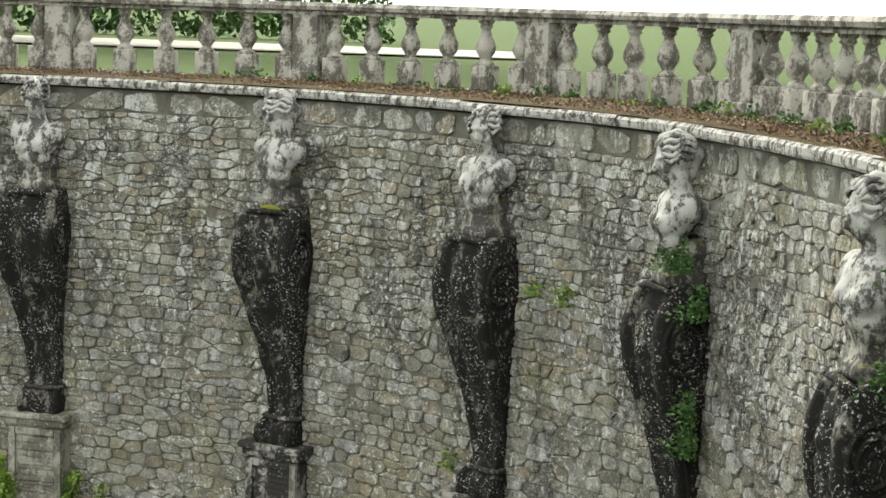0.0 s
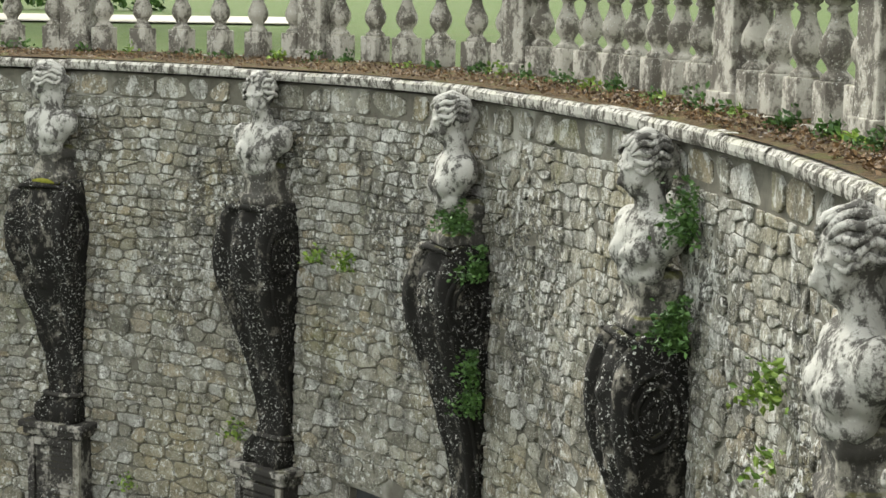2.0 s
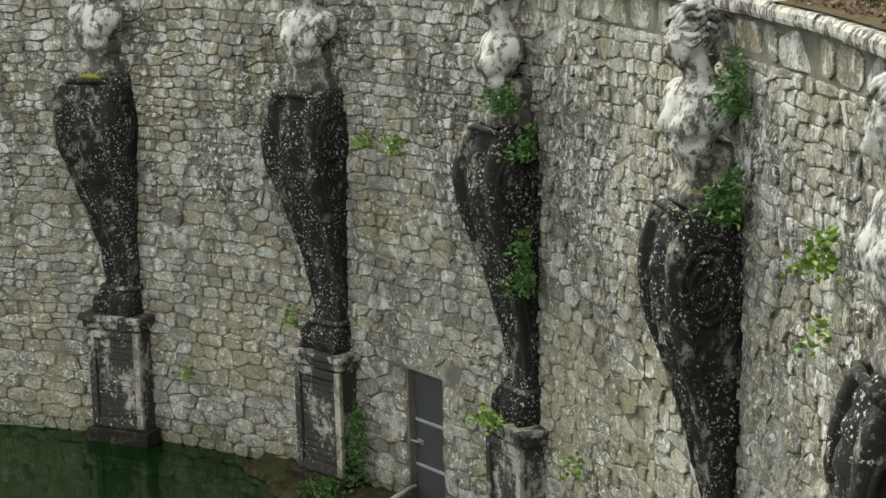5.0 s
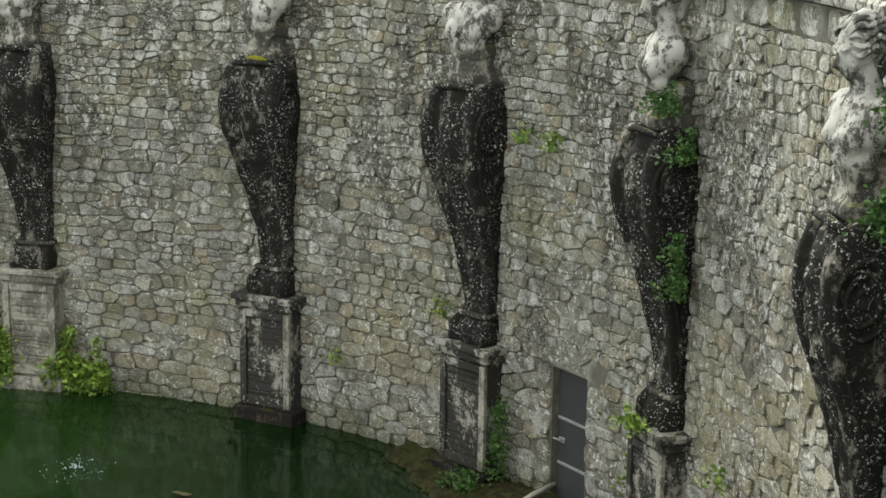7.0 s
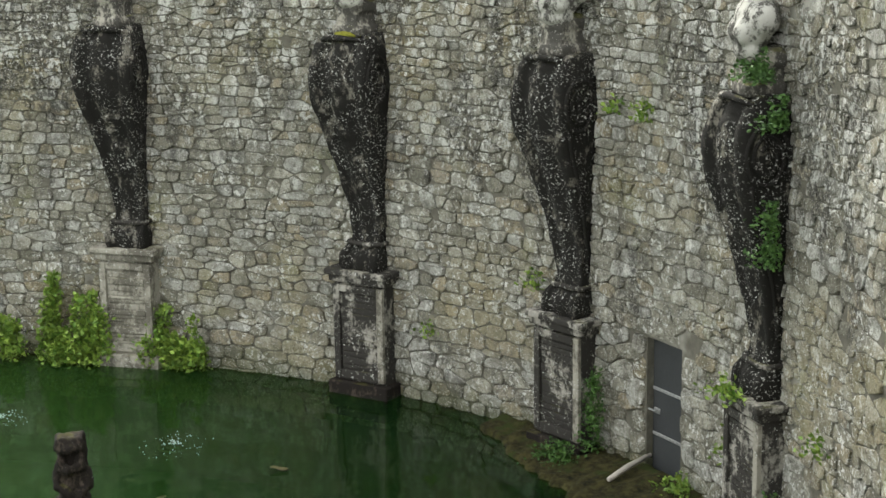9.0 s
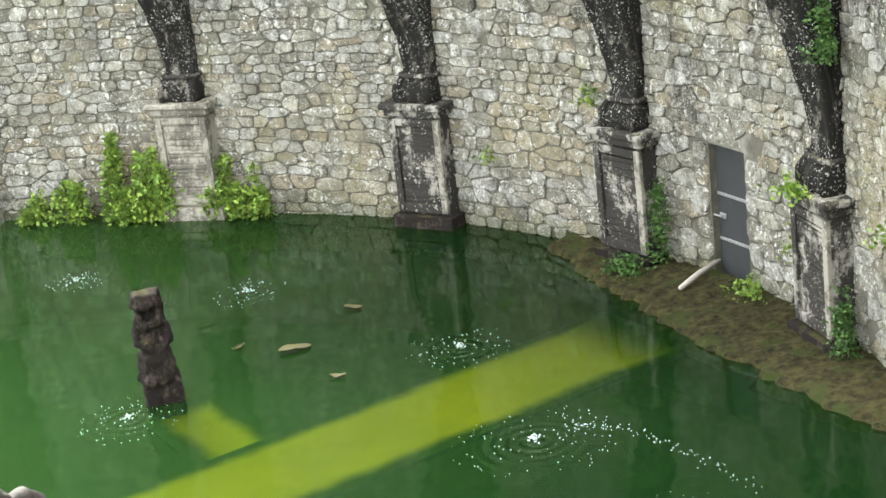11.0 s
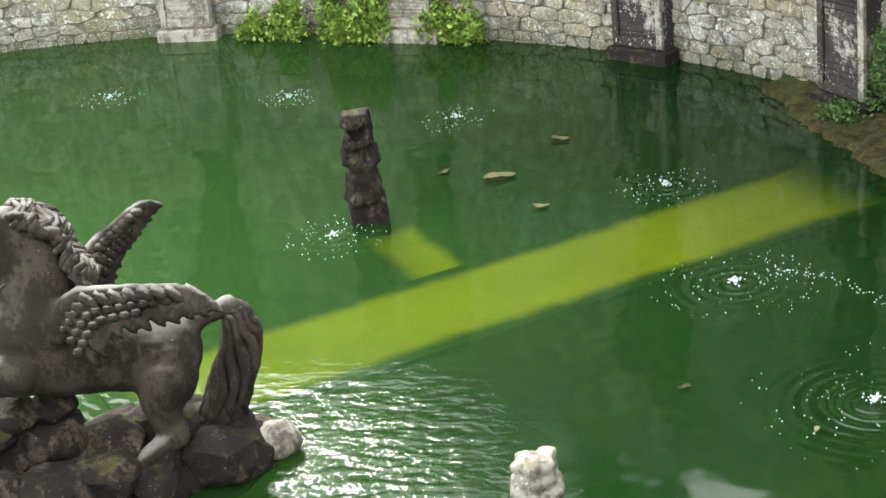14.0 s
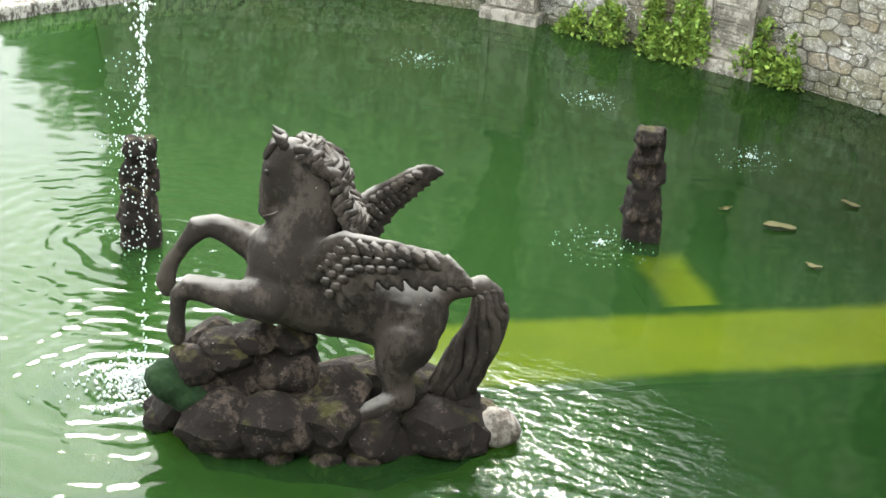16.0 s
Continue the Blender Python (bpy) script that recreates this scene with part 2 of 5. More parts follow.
def thing(name, label, category, group="", m=None, kind=""):
    ob = new(name)
    if m is not None:
        ob.matrix_basis = m
    return tagged(ob, label, category, group, kind)


def raw_mesh(name, verts, faces, material, parent=None, smooth=False):
    me = bpy.data.meshes.new(name)
    me.from_pydata(verts, [], faces)
    me.materials.append(material)
    if smooth:
        me.shade_smooth()
    ob = new(name, me)
    ob.parent = parent
    return ob


def box(bm, x0, x1, y0, y1, z0, z1, bevel=0.012):
    vs = bmesh.ops.create_cube(bm, size=1.0)["verts"]
    for v in vs:
        v.co = Vector(((x0 + x1) / 2 + v.co.x * (x1 - x0), (y0 + y1) / 2 + v.co.y * (y1 - y0), (z0 + z1) / 2 + v.co.z * (z1 - z0)))
    if bevel:
        es = list({e for v in vs for e in v.link_edges})
        bmesh.ops.bevel(bm, geom=es, offset=bevel, segments=2, affect="EDGES", profile=0.5)


def blob(bm, c, r, turn=(0, 0, 0), detail=3):
    m = pose(*c, *turn) @ Matrix.Diagonal((*(r if isinstance(r, tuple) else (r, r, r)), 1))
    bmesh.ops.create_icosphere(bm, subdivisions=detail, radius=1.0, matrix=m)


def limb(bm, pts, radii, sides=12):
    """A closed tapered tube through the points, with round ends."""
    rings, n = [], len(pts)
    pts = [Vector(p) for p in pts]
    for i, p in enumerate(pts):
        d = (pts[min(i + 1, n - 1)] - pts[max(i - 1, 0)]).normalized()
        a = d.orthogonal().normalized() if i == 0 else (rings_a - d * rings_a.dot(d)).normalized()
        rings_a = a
        b = d.cross(a)
        rings.append([bm.verts.new(p + radii[i] * (math.cos(k * math.tau / sides) * a + math.sin(k * math.tau / sides) * b)) for k in range(sides)])
    for r0, r1 in zip(rings, rings[1:]):
        for k in range(sides):
            bm.faces.new((r0[k], r0[(k + 1) % sides], r1[(k + 1) % sides], r1[k]))
    bm.faces.new(rings[0][::-1])
    bm.faces.new(rings[-1])
    for p, r in ((pts[0], radii[0]), (pts[-1], radii[-1])):
        bmesh.ops.create_icosphere(bm, subdivisions=2, radius=r * 0.98, matrix=Matrix.Translation(p))


def lathe(bm, profile, sides=20):
    rings = [[bm.verts.new((r * math.cos(k * math.tau / sides), r * math.sin(k * math.tau / sides), z)) for k in range(sides)] for r, z in profile]
    for a, b in zip(rings, rings[1:]):
        for k in range(sides):
            bm.faces.new((a[k], a[(k + 1) % sides], b[(k + 1) % sides], b[k]))
    bm.faces.new(rings[0][::-1])
    bm.faces.new(rings[-1])


def carved(name, bm, material, voxel, parent=None, label="", rough=0.006, grain=9.0, smooth_times=4, extra=None):
    """Welds overlapping closed lumps into one carved skin and wears it."""
    me = bpy.data.meshes.new(name)
    bm.to_mesh(me)
    bm.free()
    tmp = new("carving", me)
    weld = tmp.modifiers.new("weld", "REMESH")
    weld.mode, weld.voxel_size = "VOXEL", voxel
    soft = tmp.modifiers.new("soft", "SMOOTH")
    soft.factor, soft.iterations = 0.5, smooth_times
    bpy.context.view_layer.update()
    done = bpy.data.meshes.new_from_object(tmp.evaluated_get(bpy.context.evaluated_depsgraph_get()))
    bpy.data.objects.remove(tmp)
    done.name = name
    for v in done.vertices:
        v.co += v.normal * rough * (noise.noise(v.co * grain) + 0.6 * noise.noise(v.co * grain * 2.7))
    if extra is not None:
        # fine carving laid on the welded skin
        whole, fine = bmesh.new(), bpy.data.meshes.new("fine")
        extra.to_mesh(fine)
        extra.free()
        whole.from_mesh(done)
        whole.from_mesh(fine)
        whole.to_mesh(done)
        whole.free()
        bpy.data.meshes.remove(fine)
    done.shade_smooth()
    done.materials.clear()
    done.materials.append(material)
    ob = new(name, done)
    ob.parent = parent
    return tagged(ob, label)


def leaf_faces(verts, faces, p, out, size, rng, droop=0.4):
    """One small pointed leaf of four corners with a fold."""
    d = Vector((out[0] + rng.gauss(0, 0.5), out[1] + rng.gauss(0, 0.5), out[2] + rng.gauss(0, 0.5) - droop * 0.3)).normalized()
    side = d.cross(Vector((rng.gauss(0, 1), rng.gauss(0, 1), rng.gauss(0, 1)))).normalized()
    up = side.cross(d)
    i = len(verts)
    p = Vector(p)
    verts += [p, p + d * size * 0.5 + side * size * 0.32 + up * size * 0.08, p + d * size - up * size * 0.12, p + d * size * 0.5 - side * size * 0.32 + up * size * 0.08]
    faces += [(i, i + 1, i + 2), (i, i + 2, i + 3)]


# ---- plan of the oval basin: the wall's inner face ----
PLAN = [(-13.6, 22.2), (-11.8, 23.15), (-10.1, 23.6), (-8.6, 23.72), (-6.7, 23.5), (-4.3, 22.9), (-2.2, 22.0), (-0.65, 20.95),
        (0.7, 19.55), (1.65, 18.3), (2.47, 16.5), (3.1, 13.8), (3.36, 11.2), (3.38, 9.8), (3.29, 8.5), (3.06, 7.1), (2.74, 5.9), (2.4, 5.0),
        (1.85, 3.5), (0.95, 2.0), (-0.35, 0.75), (-2.0, -0.3), (-4.6, -1.1), (-9.0, -1.5), (-14.5, 0.6), (-19.2, 5.5), (-20.6, 11.5),
        (-19.3, 17.0), (-16.6, 20.4)]


def plan_curve():
    pts, out = np.array(PLAN), []
    n = len(pts)
    for i in range(n):
        p0, p1, p2, p3 = (pts[(i + k - 1) % n] for k in range(4))
        for u in np.arange(0, 1, 1 / 40):
            out.append(0.5 * (2 * p1 + (p2 - p0) * u + (2 * p0 - 5 * p1 + 4 * p2 - p3) * u ** 2 + (3 * p1 - p0 - 3 * p2 + p3) * u ** 3))
    out = np.array(out)
    for _ in range(30):
        out = (np.roll(out, 1, 0) + 2 * out + np.roll(out, -1, 0)) / 4
    return out


RING = plan_curve()
STEP = np.linalg.norm(np.roll(RING, -1, 0) - RING, axis=1)
ARC = np.concatenate([[0], np.cumsum(STEP)])
LOOP = np.vstack([RING, RING[:1]])
TOTAL = ARC[-1]


def on(s, depth=0.0, z=0.0):
    """The point at arc length s of the wall's face, so far into the basin, at height z."""
    s = s % TOTAL
    p = np.array([np.interp(s, ARC, LOOP[:, 0]), np.interp(s, ARC, LOOP[:, 1])])
    a, b = (s - 0.05) % TOTAL, (s + 0.05) % TOTAL
    t = np.array([np.interp(b, ARC, LOOP[:, 0]) - np.interp(a, ARC, LOOP[:, 0]), np.interp(b, ARC, LOOP[:, 1]) - np.interp(a, ARC, LOOP[:, 1])])
    t /= np.hypot(*t)
    # the curve runs clockwise, so the basin lies to its right
    inward = np.array([t[1], -t[0]])
    p = p + inward * depth
    return Vector((p[0], p[1], z))


def inward(s):
    return (on(s, 1.0) - on(s, 0.0)).normalized()


def near(x, y):
    return float(ARC[np.argmin(np.hypot(RING[:, 0] - x, RING[:, 1] - y))])


def bearing_of(p):
    return math.degrees(math.atan2(p.x, p.y))


@functools.cache
def bearing_table():
    grid = np.linspace(near(-13.6, 22.2), near(1.3, 2.8), 1200)
    return np.maximum.accumulate([bearing_of(on(s)) for s in grid]), grid


def at_bearing(angle):
    """Arc length at which the wall's face is seen under this compass angle from the viewpoint."""
    return float(np.interp(angle, *bearing_table()))


def stand(s, depth=0.0, z=0.0, turn=0.0):
    """A pose on the wall: local y points into the basin, local x along the wall."""
    n = inward(s)
    p = on(s, depth, z)
    return pose(p.x, p.y, p.z, 0, 0, math.degrees(math.atan2(n.y, n.x)) - 90 + turn)


TOP = 5.92
S0, S1 = near(-13.6, 22.2), near(1.3, 2.8)
DOOR_A, DOOR_B = near(1.38, 18.72), near(1.72, 18.2)
DOOR_TOP = 1.6
OPEN_A, OPEN_B = near(-12.0, -0.4), TOTAL - 1.2


def high(s):
    """1 where the tall wall stands, 0 along the open low rim in the west."""
    s = s % TOTAL
    u = min(1.0, max(0.0, (s - OPEN_A) / 2.0)) if s < (OPEN_A + OPEN_B) / 2 else min(1.0, max(0.0, (OPEN_B + 1.0 - s) / 1.0))
    return 1 - u * u * (3 - 2 * u)


LOW = 5.75
WIDE_S = [0.0, at_bearing(-13), at_bearing(2), at_bearing(8.5), at_bearing(15), at_bearing(20), TOTAL]


def bal(s):
    """The walkway narrows: how far the balustrade stands behind the wall's face."""
    return float(np.interp(s % TOTAL, WIDE_S, [1.6, 1.5, 1.65, 1.15, 0.8, 0.8, 1.0]))



# ---- ground, pool and water ----
def ring_sheet(name, inner, outer, z_in, z_out, material, label, category, wobble=0.0, steps=420, cross=5):
    """A band round the whole basin between two offsets behind the wall's face."""
    verts, faces = [], []
    for i in range(steps):
        s = TOTAL * i / steps
        for k in range(cross + 1):
            u = k / cross
            p = on(s, -(inner + (bal(s) + outer - inner) * u), z_in + (z_out - z_in) * u)
            p.z += (wobble * noise.noise(p * 1.7) if 0 < k < cross else 0) - LOW * (1 - high(s))
            verts.append(p)
    w = cross + 1
    for i in range(steps):
        j = (i + 1) % steps
        for k in range(cross):
            faces.append((i * w + k, j * w + k, j * w + k + 1, i * w + k + 1))
    return tagged(raw_mesh(name, verts, faces, material, None, True), label, category, "", "structure")


def disc(name, z, reach, material, label, category, steps=140):
    verts = [on(TOTAL * i / steps, -reach, z) for i in range(steps)]
    mid = Vector((-8.8, 11.2, z))
    verts.append(mid)
    faces = [((i + 1) % steps, i, steps) for i in range(steps)]
    return tagged(raw_mesh(name, verts, faces, material), label, category, "", "structure")


disc("pool_bed", -1.6, 0.3, POOLBED, "dark green algae-covered bed of the pool", "pool bed")
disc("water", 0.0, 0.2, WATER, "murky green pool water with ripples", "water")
ring_sheet("walkway", -0.06, 0.2, 6.072, 6.1, MOSS, "mossy walkway with reddish leaf litter", "walkway", 0.05)

lawn_verts, lawn_faces, LAWN_STEPS = [], [], 180
for k, (off, z) in enumerate(((0.5, 6.0), (4.0, 5.95), (12.0, 5.95), (60.0, 6.0), (400.0, 6.0), (3000.0, 6.0))):
    for i in range(LAWN_STEPS):
        p = on(TOTAL * i / LAWN_STEPS, 0, z - LOW * (1 - high(TOTAL * i / LAWN_STEPS)))
        d = (Vector((p.x + 8.8, p.y - 11.2, 0))).normalized()
        lawn_verts.append(p + d * off)
for k in range(5):
    for i in range(LAWN_STEPS):
        j = (i + 1) % LAWN_STEPS
        lawn_faces.append((k * LAWN_STEPS + i, k * LAWN_STEPS + j, (k + 1) * LAWN_STEPS + j, (k + 1) * LAWN_STEPS + i))
tagged(raw_mesh("ground", lawn_verts, lawn_faces, LAWN, None, True), "mown green lawn behind the balustrade", "lawn", "", "structure")

# ---- retaining wall: thick ring with a doorway cut through ----
def build_wall():
    verts, faces = [], []
    cuts = sorted(set(np.linspace(0, TOTAL, 360, endpoint=False).tolist() + [DOOR_A, DOOR_B]))
    zs = [-1.7, -0.05, DOOR_TOP, TOP]  # sinks to the low rim in the west
    cols = []
    for s in cuts:
        col = []
        for depth in (0.0, -0.6):
            for z in zs:
                verts.append(on(s, depth, min(z, (TOP - LOW * (1 - high(s))) * (1.0 if z > DOOR_TOP else 0.98)) if z > 0 else z))
                col.append(len(verts) - 1)
        cols.append(col)
    n = len(cols)
    for i in range(n):
        a, b = cols[i], cols[(i + 1) % n]
        gap = DOOR_A - 1e-6 <= cuts[i] < DOOR_B - 1e-6
        for k in range(3):
            if gap and k == 1:
                continue
            faces.append((a[k], b[k], b[k + 1], a[k + 1]))
            faces.append((a[4 + k], a[5 + k], b[5 + k], b[4 + k]))
        faces.append((a[3], b[3], b[7], a[7]))
        if gap:
            faces.append((a[2], a[6], b[6], b[2]))
            faces.append((a[1], b[1], b[5], a[5]))
            if abs(cuts[i] - DOOR_A) < 1e-6:
                faces.append((a[1], a[5], a[6], a[2]))
            if abs(cuts[(i + 1) % n] - DOOR_B) < 1e-6:
                faces.append((b[1], b[2], b[6], b[5]))
    ob = raw_mesh("wall_oval", verts, faces, MORTAR)
    return tagged(ob, "tall curved rubble stone retaining wall with lichen", "wall", "", "structure")


WALL = build_wall()

# ---- coping slabs along the wall's top ----
def coping_slab(s0, s1, rng):
    bm = bmesh.new()
    cols, k = [], 5
    lip = 0.12 + rng.uniform(-0.02, 0.02)
    zt = 6.06 + rng.uniform(-0.012, 0.012)
    zb = TOP + 0.03
    for i in range(k):
        s = s0 + (s1 - s0) * i / (k - 1)
        chip = -0.05 * max(0, noise.noise(Vector((s * 5, 0, 3))))
        col = [on(s, lip + chip - 0.012, zb), on(s, lip + chip, zb + 0.03), on(s, lip + chip, zt - 0.03), on(s, lip + chip - 0.03, zt), on(s, -0.03, zt + 0.005), on(s, -0.03, zb)]
        cols.append([bm.verts.new(p) for p in col])
    for a, b in zip(cols, cols[1:]):
        for j in range(6):
            bm.faces.new((a[j], b[j], b[(j + 1) % 6], a[(j + 1) % 6]))
    bm.faces.new(cols[0])
    bm.faces.new(cols[-1][::-1])
    return part("coping_slab", bm, COPING, COPING_RUN, "", False)


COPING_RUN = thing("coping", "white stone coping along the wall, chipped and mossy", "coping", "", None, "structure")
rng = random.Random(5)
s = S0 - 1.0
while s < S1 + 1.5:
    w = rng.uniform(0.55, 1.15)
    coping_slab(s + 0.006, s + w - 0.006, rng)
    s += w

# ---- balustrade ----
BASE, RAIL = 6.1, 7.12


def baluster_mesh():
    bm = bmesh.new()
    box(bm, -0.125, 0.125, -0.125, 0.125, 0.0, 0.27, 0.015)
    me = bpy.data.meshes.new("baluster_block")
    lathe(bm, [(0.105, 0.26), (0.115, 0.29), (0.09, 0.31), (0.065, 0.335), (0.075, 0.36), (0.115, 0.41), (0.128, 0.46), (0.118, 0.51), (0.085, 0.57),
               (0.06, 0.63), (0.055, 0.67), (0.08, 0.685), (0.085, 0.70), (0.07, 0.715), (0.1, 0.735), (0.1, 0.76)], 16)
    bm.to_mesh(me)
    bm.free()
    me.materials.append(BALUSTER)
    me.shade_smooth()
    return me


def build_balustrade():
    fence = thing("balustrade", "weathered grey stone balustrade with bulbous balusters", "balustrade")
    mesh = baluster_mesh()
    grid = np.linspace(S0, S1, 900)
    line = [on(s, -bal(s)) for s in grid]
    bearing = np.array([math.degrees(math.atan2(p.x, p.y)) for p in line])
    last = int(np.argmax(bearing))
    marks = [float(np.interp(a, bearing[:last], grid[:last])) for a in (-27.5, -20.0, -12.2, -4.4, 3.1, 9.7, 16.6)]
    marks += [marks[-1] + 2.7 * k for k in range(1, 6)]
    marks = [m for m in marks if m < S1 - 0.5]
    for a, b in zip(marks, marks[1:]):
        bm = bmesh.new()
        # plinth and rail of this bay follow the curve
        for z0, z1, half, lip in ((BASE - 0.12, BASE, 0.2, 0.0), (RAIL - 0.16, RAIL - 0.10, 0.15, 0.0), (RAIL - 0.10, RAIL, 0.22, 0.02)):
            cols = []
            for i in range(9):
                s = a + (b - a) * i / 8
                cols.append([bm.verts.new(on(s, -bal(s) + d, z)) for d, z in ((half, z0), (half + lip, (z0 + z1) / 2), (half - 0.015, z1), (-half, z1), (-half, z0))])
            for p, q in zip(cols, cols[1:]):
                for j in range(5):
                    bm.faces.new((p[j], q[j], q[(j + 1) % 5], p[(j + 1) % 5]))
            bm.faces.new(cols[0])
            bm.faces.new(cols[-1][::-1])
        part("rail_and_plinth", bm, BALUSTER, fence, "grey stone handrail and plinth with black crust", False)
        bm = bmesh.new()
        box(bm, -0.19, 0.19, -0.17, 0.17, 0, RAIL - BASE - 0.16, 0.015)
        box(bm, -0.22, 0.22, -0.2, 0.2, 0.0, 0.12, 0.012)
        pier = part("pier", bm, BALUSTER, fence, "", False)
        pier.matrix_basis = stand(a, -bal(a), BASE)
        length = b - a
        count = max(4, round((length - 0.5) / 0.45))
        for i in range(count):
            s = a + 0.32 + (length - 0.64) * i / (count - 1)
            ob = new("baluster", mesh)
            ob.parent = fence
            ob.matrix_basis = stand(s, -bal(s), BASE, random.uniform(-4, 4)) @ Matrix.Diagonal((1, 1, (RAIL - BASE - 0.16) / 0.76, 1))
    return fence


build_balustrade()

# ---- busts on scroll consoles ----
def console_profile(z):
    """Reach from the wall, far edge and near edge of the scroll at a height over its foot."""
    zs = [0.0, 0.08, 0.2, 0.3, 0.36, 0.48, 0.74, 1.18, 1.5, 1.68, 1.86, 2.05, 2.22, 2.38, 2.55, 2.71, 2.84, 2.92, 2.97, 2.98]
    full = [0.30, 0.34, 0.32, 0.16, 0.04, 0.02, 0.08, 0.28, 0.48, 0.61, 0.75, 0.88, 0.96, 1.0, 0.98, 0.90, 0.78, 0.62, 0.45, 0.30]
    g = float(np.interp(z, zs, full))
    return 0.14 + 0.42 * g, 0.14 + 0.36 * g ** 0.8, -0.27 - 0.09 * g


def build_console(s, index):
    holder = thing("scroll_console", "black-crusted carved stone scroll bracket against the wall", "console", "scroll consoles on the wall", stand(s, 0.0, 1.64))
    shift = Vector((index * 3.1, 7.0, index))
    bm = bmesh.new()
    rings = []
    # cheeks are flat; the front has two raised fillets, a rope of scales between them and worn hollows
    cross = [(-0.5, -0.03), (-0.5, 0.3), (-0.5, 0.6), (-0.495, 0.86), (-0.47, 0.97), (-0.43, 1.0), (-0.36, 1.0), (-0.325, 0.96), (-0.31, 0.88), (-0.26, 0.85), (-0.2, 0.87),
             (-0.12, 0.95), (-0.05, 0.985), (0.03, 0.985), (0.1, 0.95), (0.18, 0.87), (0.25, 0.85), (0.30, 0.88), (0.32, 0.96), (0.36, 1.0), (0.43, 1.0), (0.47, 0.97),
             (0.495, 0.86), (0.5, 0.6), (0.5, 0.3), (0.5, -0.03)]
    heights = [0.025 * k for k in range(119)] + [2.97, 2.98]
    for z in heights:
        reach, far, close = console_profile(z)
        row = []
        for x, y in cross:
            scale = 0.03 * max(0.0, 1 - abs(x) / 0.2) * abs(math.sin(z * 17)) * (1.0 if z > 0.5 else 0.0)
            row.append(bm.verts.new((close + (far - close) * (x + 0.5), y * reach + scale * (y > 0.5), z)))
        rings.append(row)
    for a, b in zip(rings, rings[1:]):
        for k in range(len(a) - 1):
            bm.faces.new((a[k], a[k + 1], b[k + 1], b[k]))
        bm.faces.new((a[-1], a[0], b[0], b[-1]))
    bm.faces.new(rings[0][::-1])
    bm.faces.new(rings[-1])
    for v in bm.verts:
        c = v.co * 4 + shift
        v.co += Vector((noise.noise(c), noise.noise(c + Vector((0, 9, 0))), 0)) * 0.022
        v.co += Vector((0.6 * noise.noise(c * 4), noise.noise(c * 4.3), 0.4 * noise.noise(c * 3.7))) * 0.012
    part("scroll", bm, CONSOLE, holder)
    for side, edge in ((-1, -0.355), (1, 0.495)):
        # rolled spiral of the volute on each cheek, with an eye and a fillet running down to the foot
        bm = bmesh.new()
        pts, rad = [], []
        for k in range(60):
            a = radians(205) - k * radians(15)
            r = 0.245 * (1 - k / 78) ** 0.9
            wear = 0.012 * noise.noise(Vector((k * 0.5, index, side)))
            pts.append((edge + side * (0.004 + 0.02 * k / 60), 0.265 + (r + wear) * math.cos(a), 2.40 + (r + wear) * 1.38 * math.sin(a)))
            rad.append(0.026 * (1 - 0.35 * k / 60))
        limb(bm, pts, rad, 7)
        blob(bm, (edge + side * 0.01, 0.265, 2.40), (0.03, 0.05, 0.065), detail=2)
        part("volute", bm, CONSOLE, holder)
        bm = bmesh.new()
        pts = []
        for k in range(16):
            z = 2.12 - k * 0.105
            reach, far, close = console_profile(z)
            pts.append(((close if side < 0 else far) + side * 0.004, max(0.07, reach - 0.11), z))
        limb(bm, pts, [0.024] * 16, 6)
        part("fillet", bm, CONSOLE, holder)
    # worn lip where the scroll curls over the top
    bm = bmesh.new()
    limb(bm, [(-0.30, 0.40, 2.90), (-0.16, 0.45, 2.93), (0.06, 0.46, 2.94), (0.26, 0.44, 2.92), (0.4, 0.38, 2.88)], [0.03, 0.036, 0.04, 0.036, 0.028], 8)
    for v in bm.verts:
        v.co += v.normal * 0.02 * noise.noise(v.co * 8 + shift)
    part("lip", bm, CONSOLE, holder)
    bm = bmesh.new()
    limb(bm, [(-0.30, 0.02, 0.34), (-0.30, 0.17, 0.34), (-0.2, 0.22, 0.34), (0.1, 0.22, 0.34), (0.19, 0.17, 0.34), (0.19, 0.02, 0.34)], [0.03] * 6, 8)
    part("foot_moulding", bm, PEDESTAL, holder)
    return holder


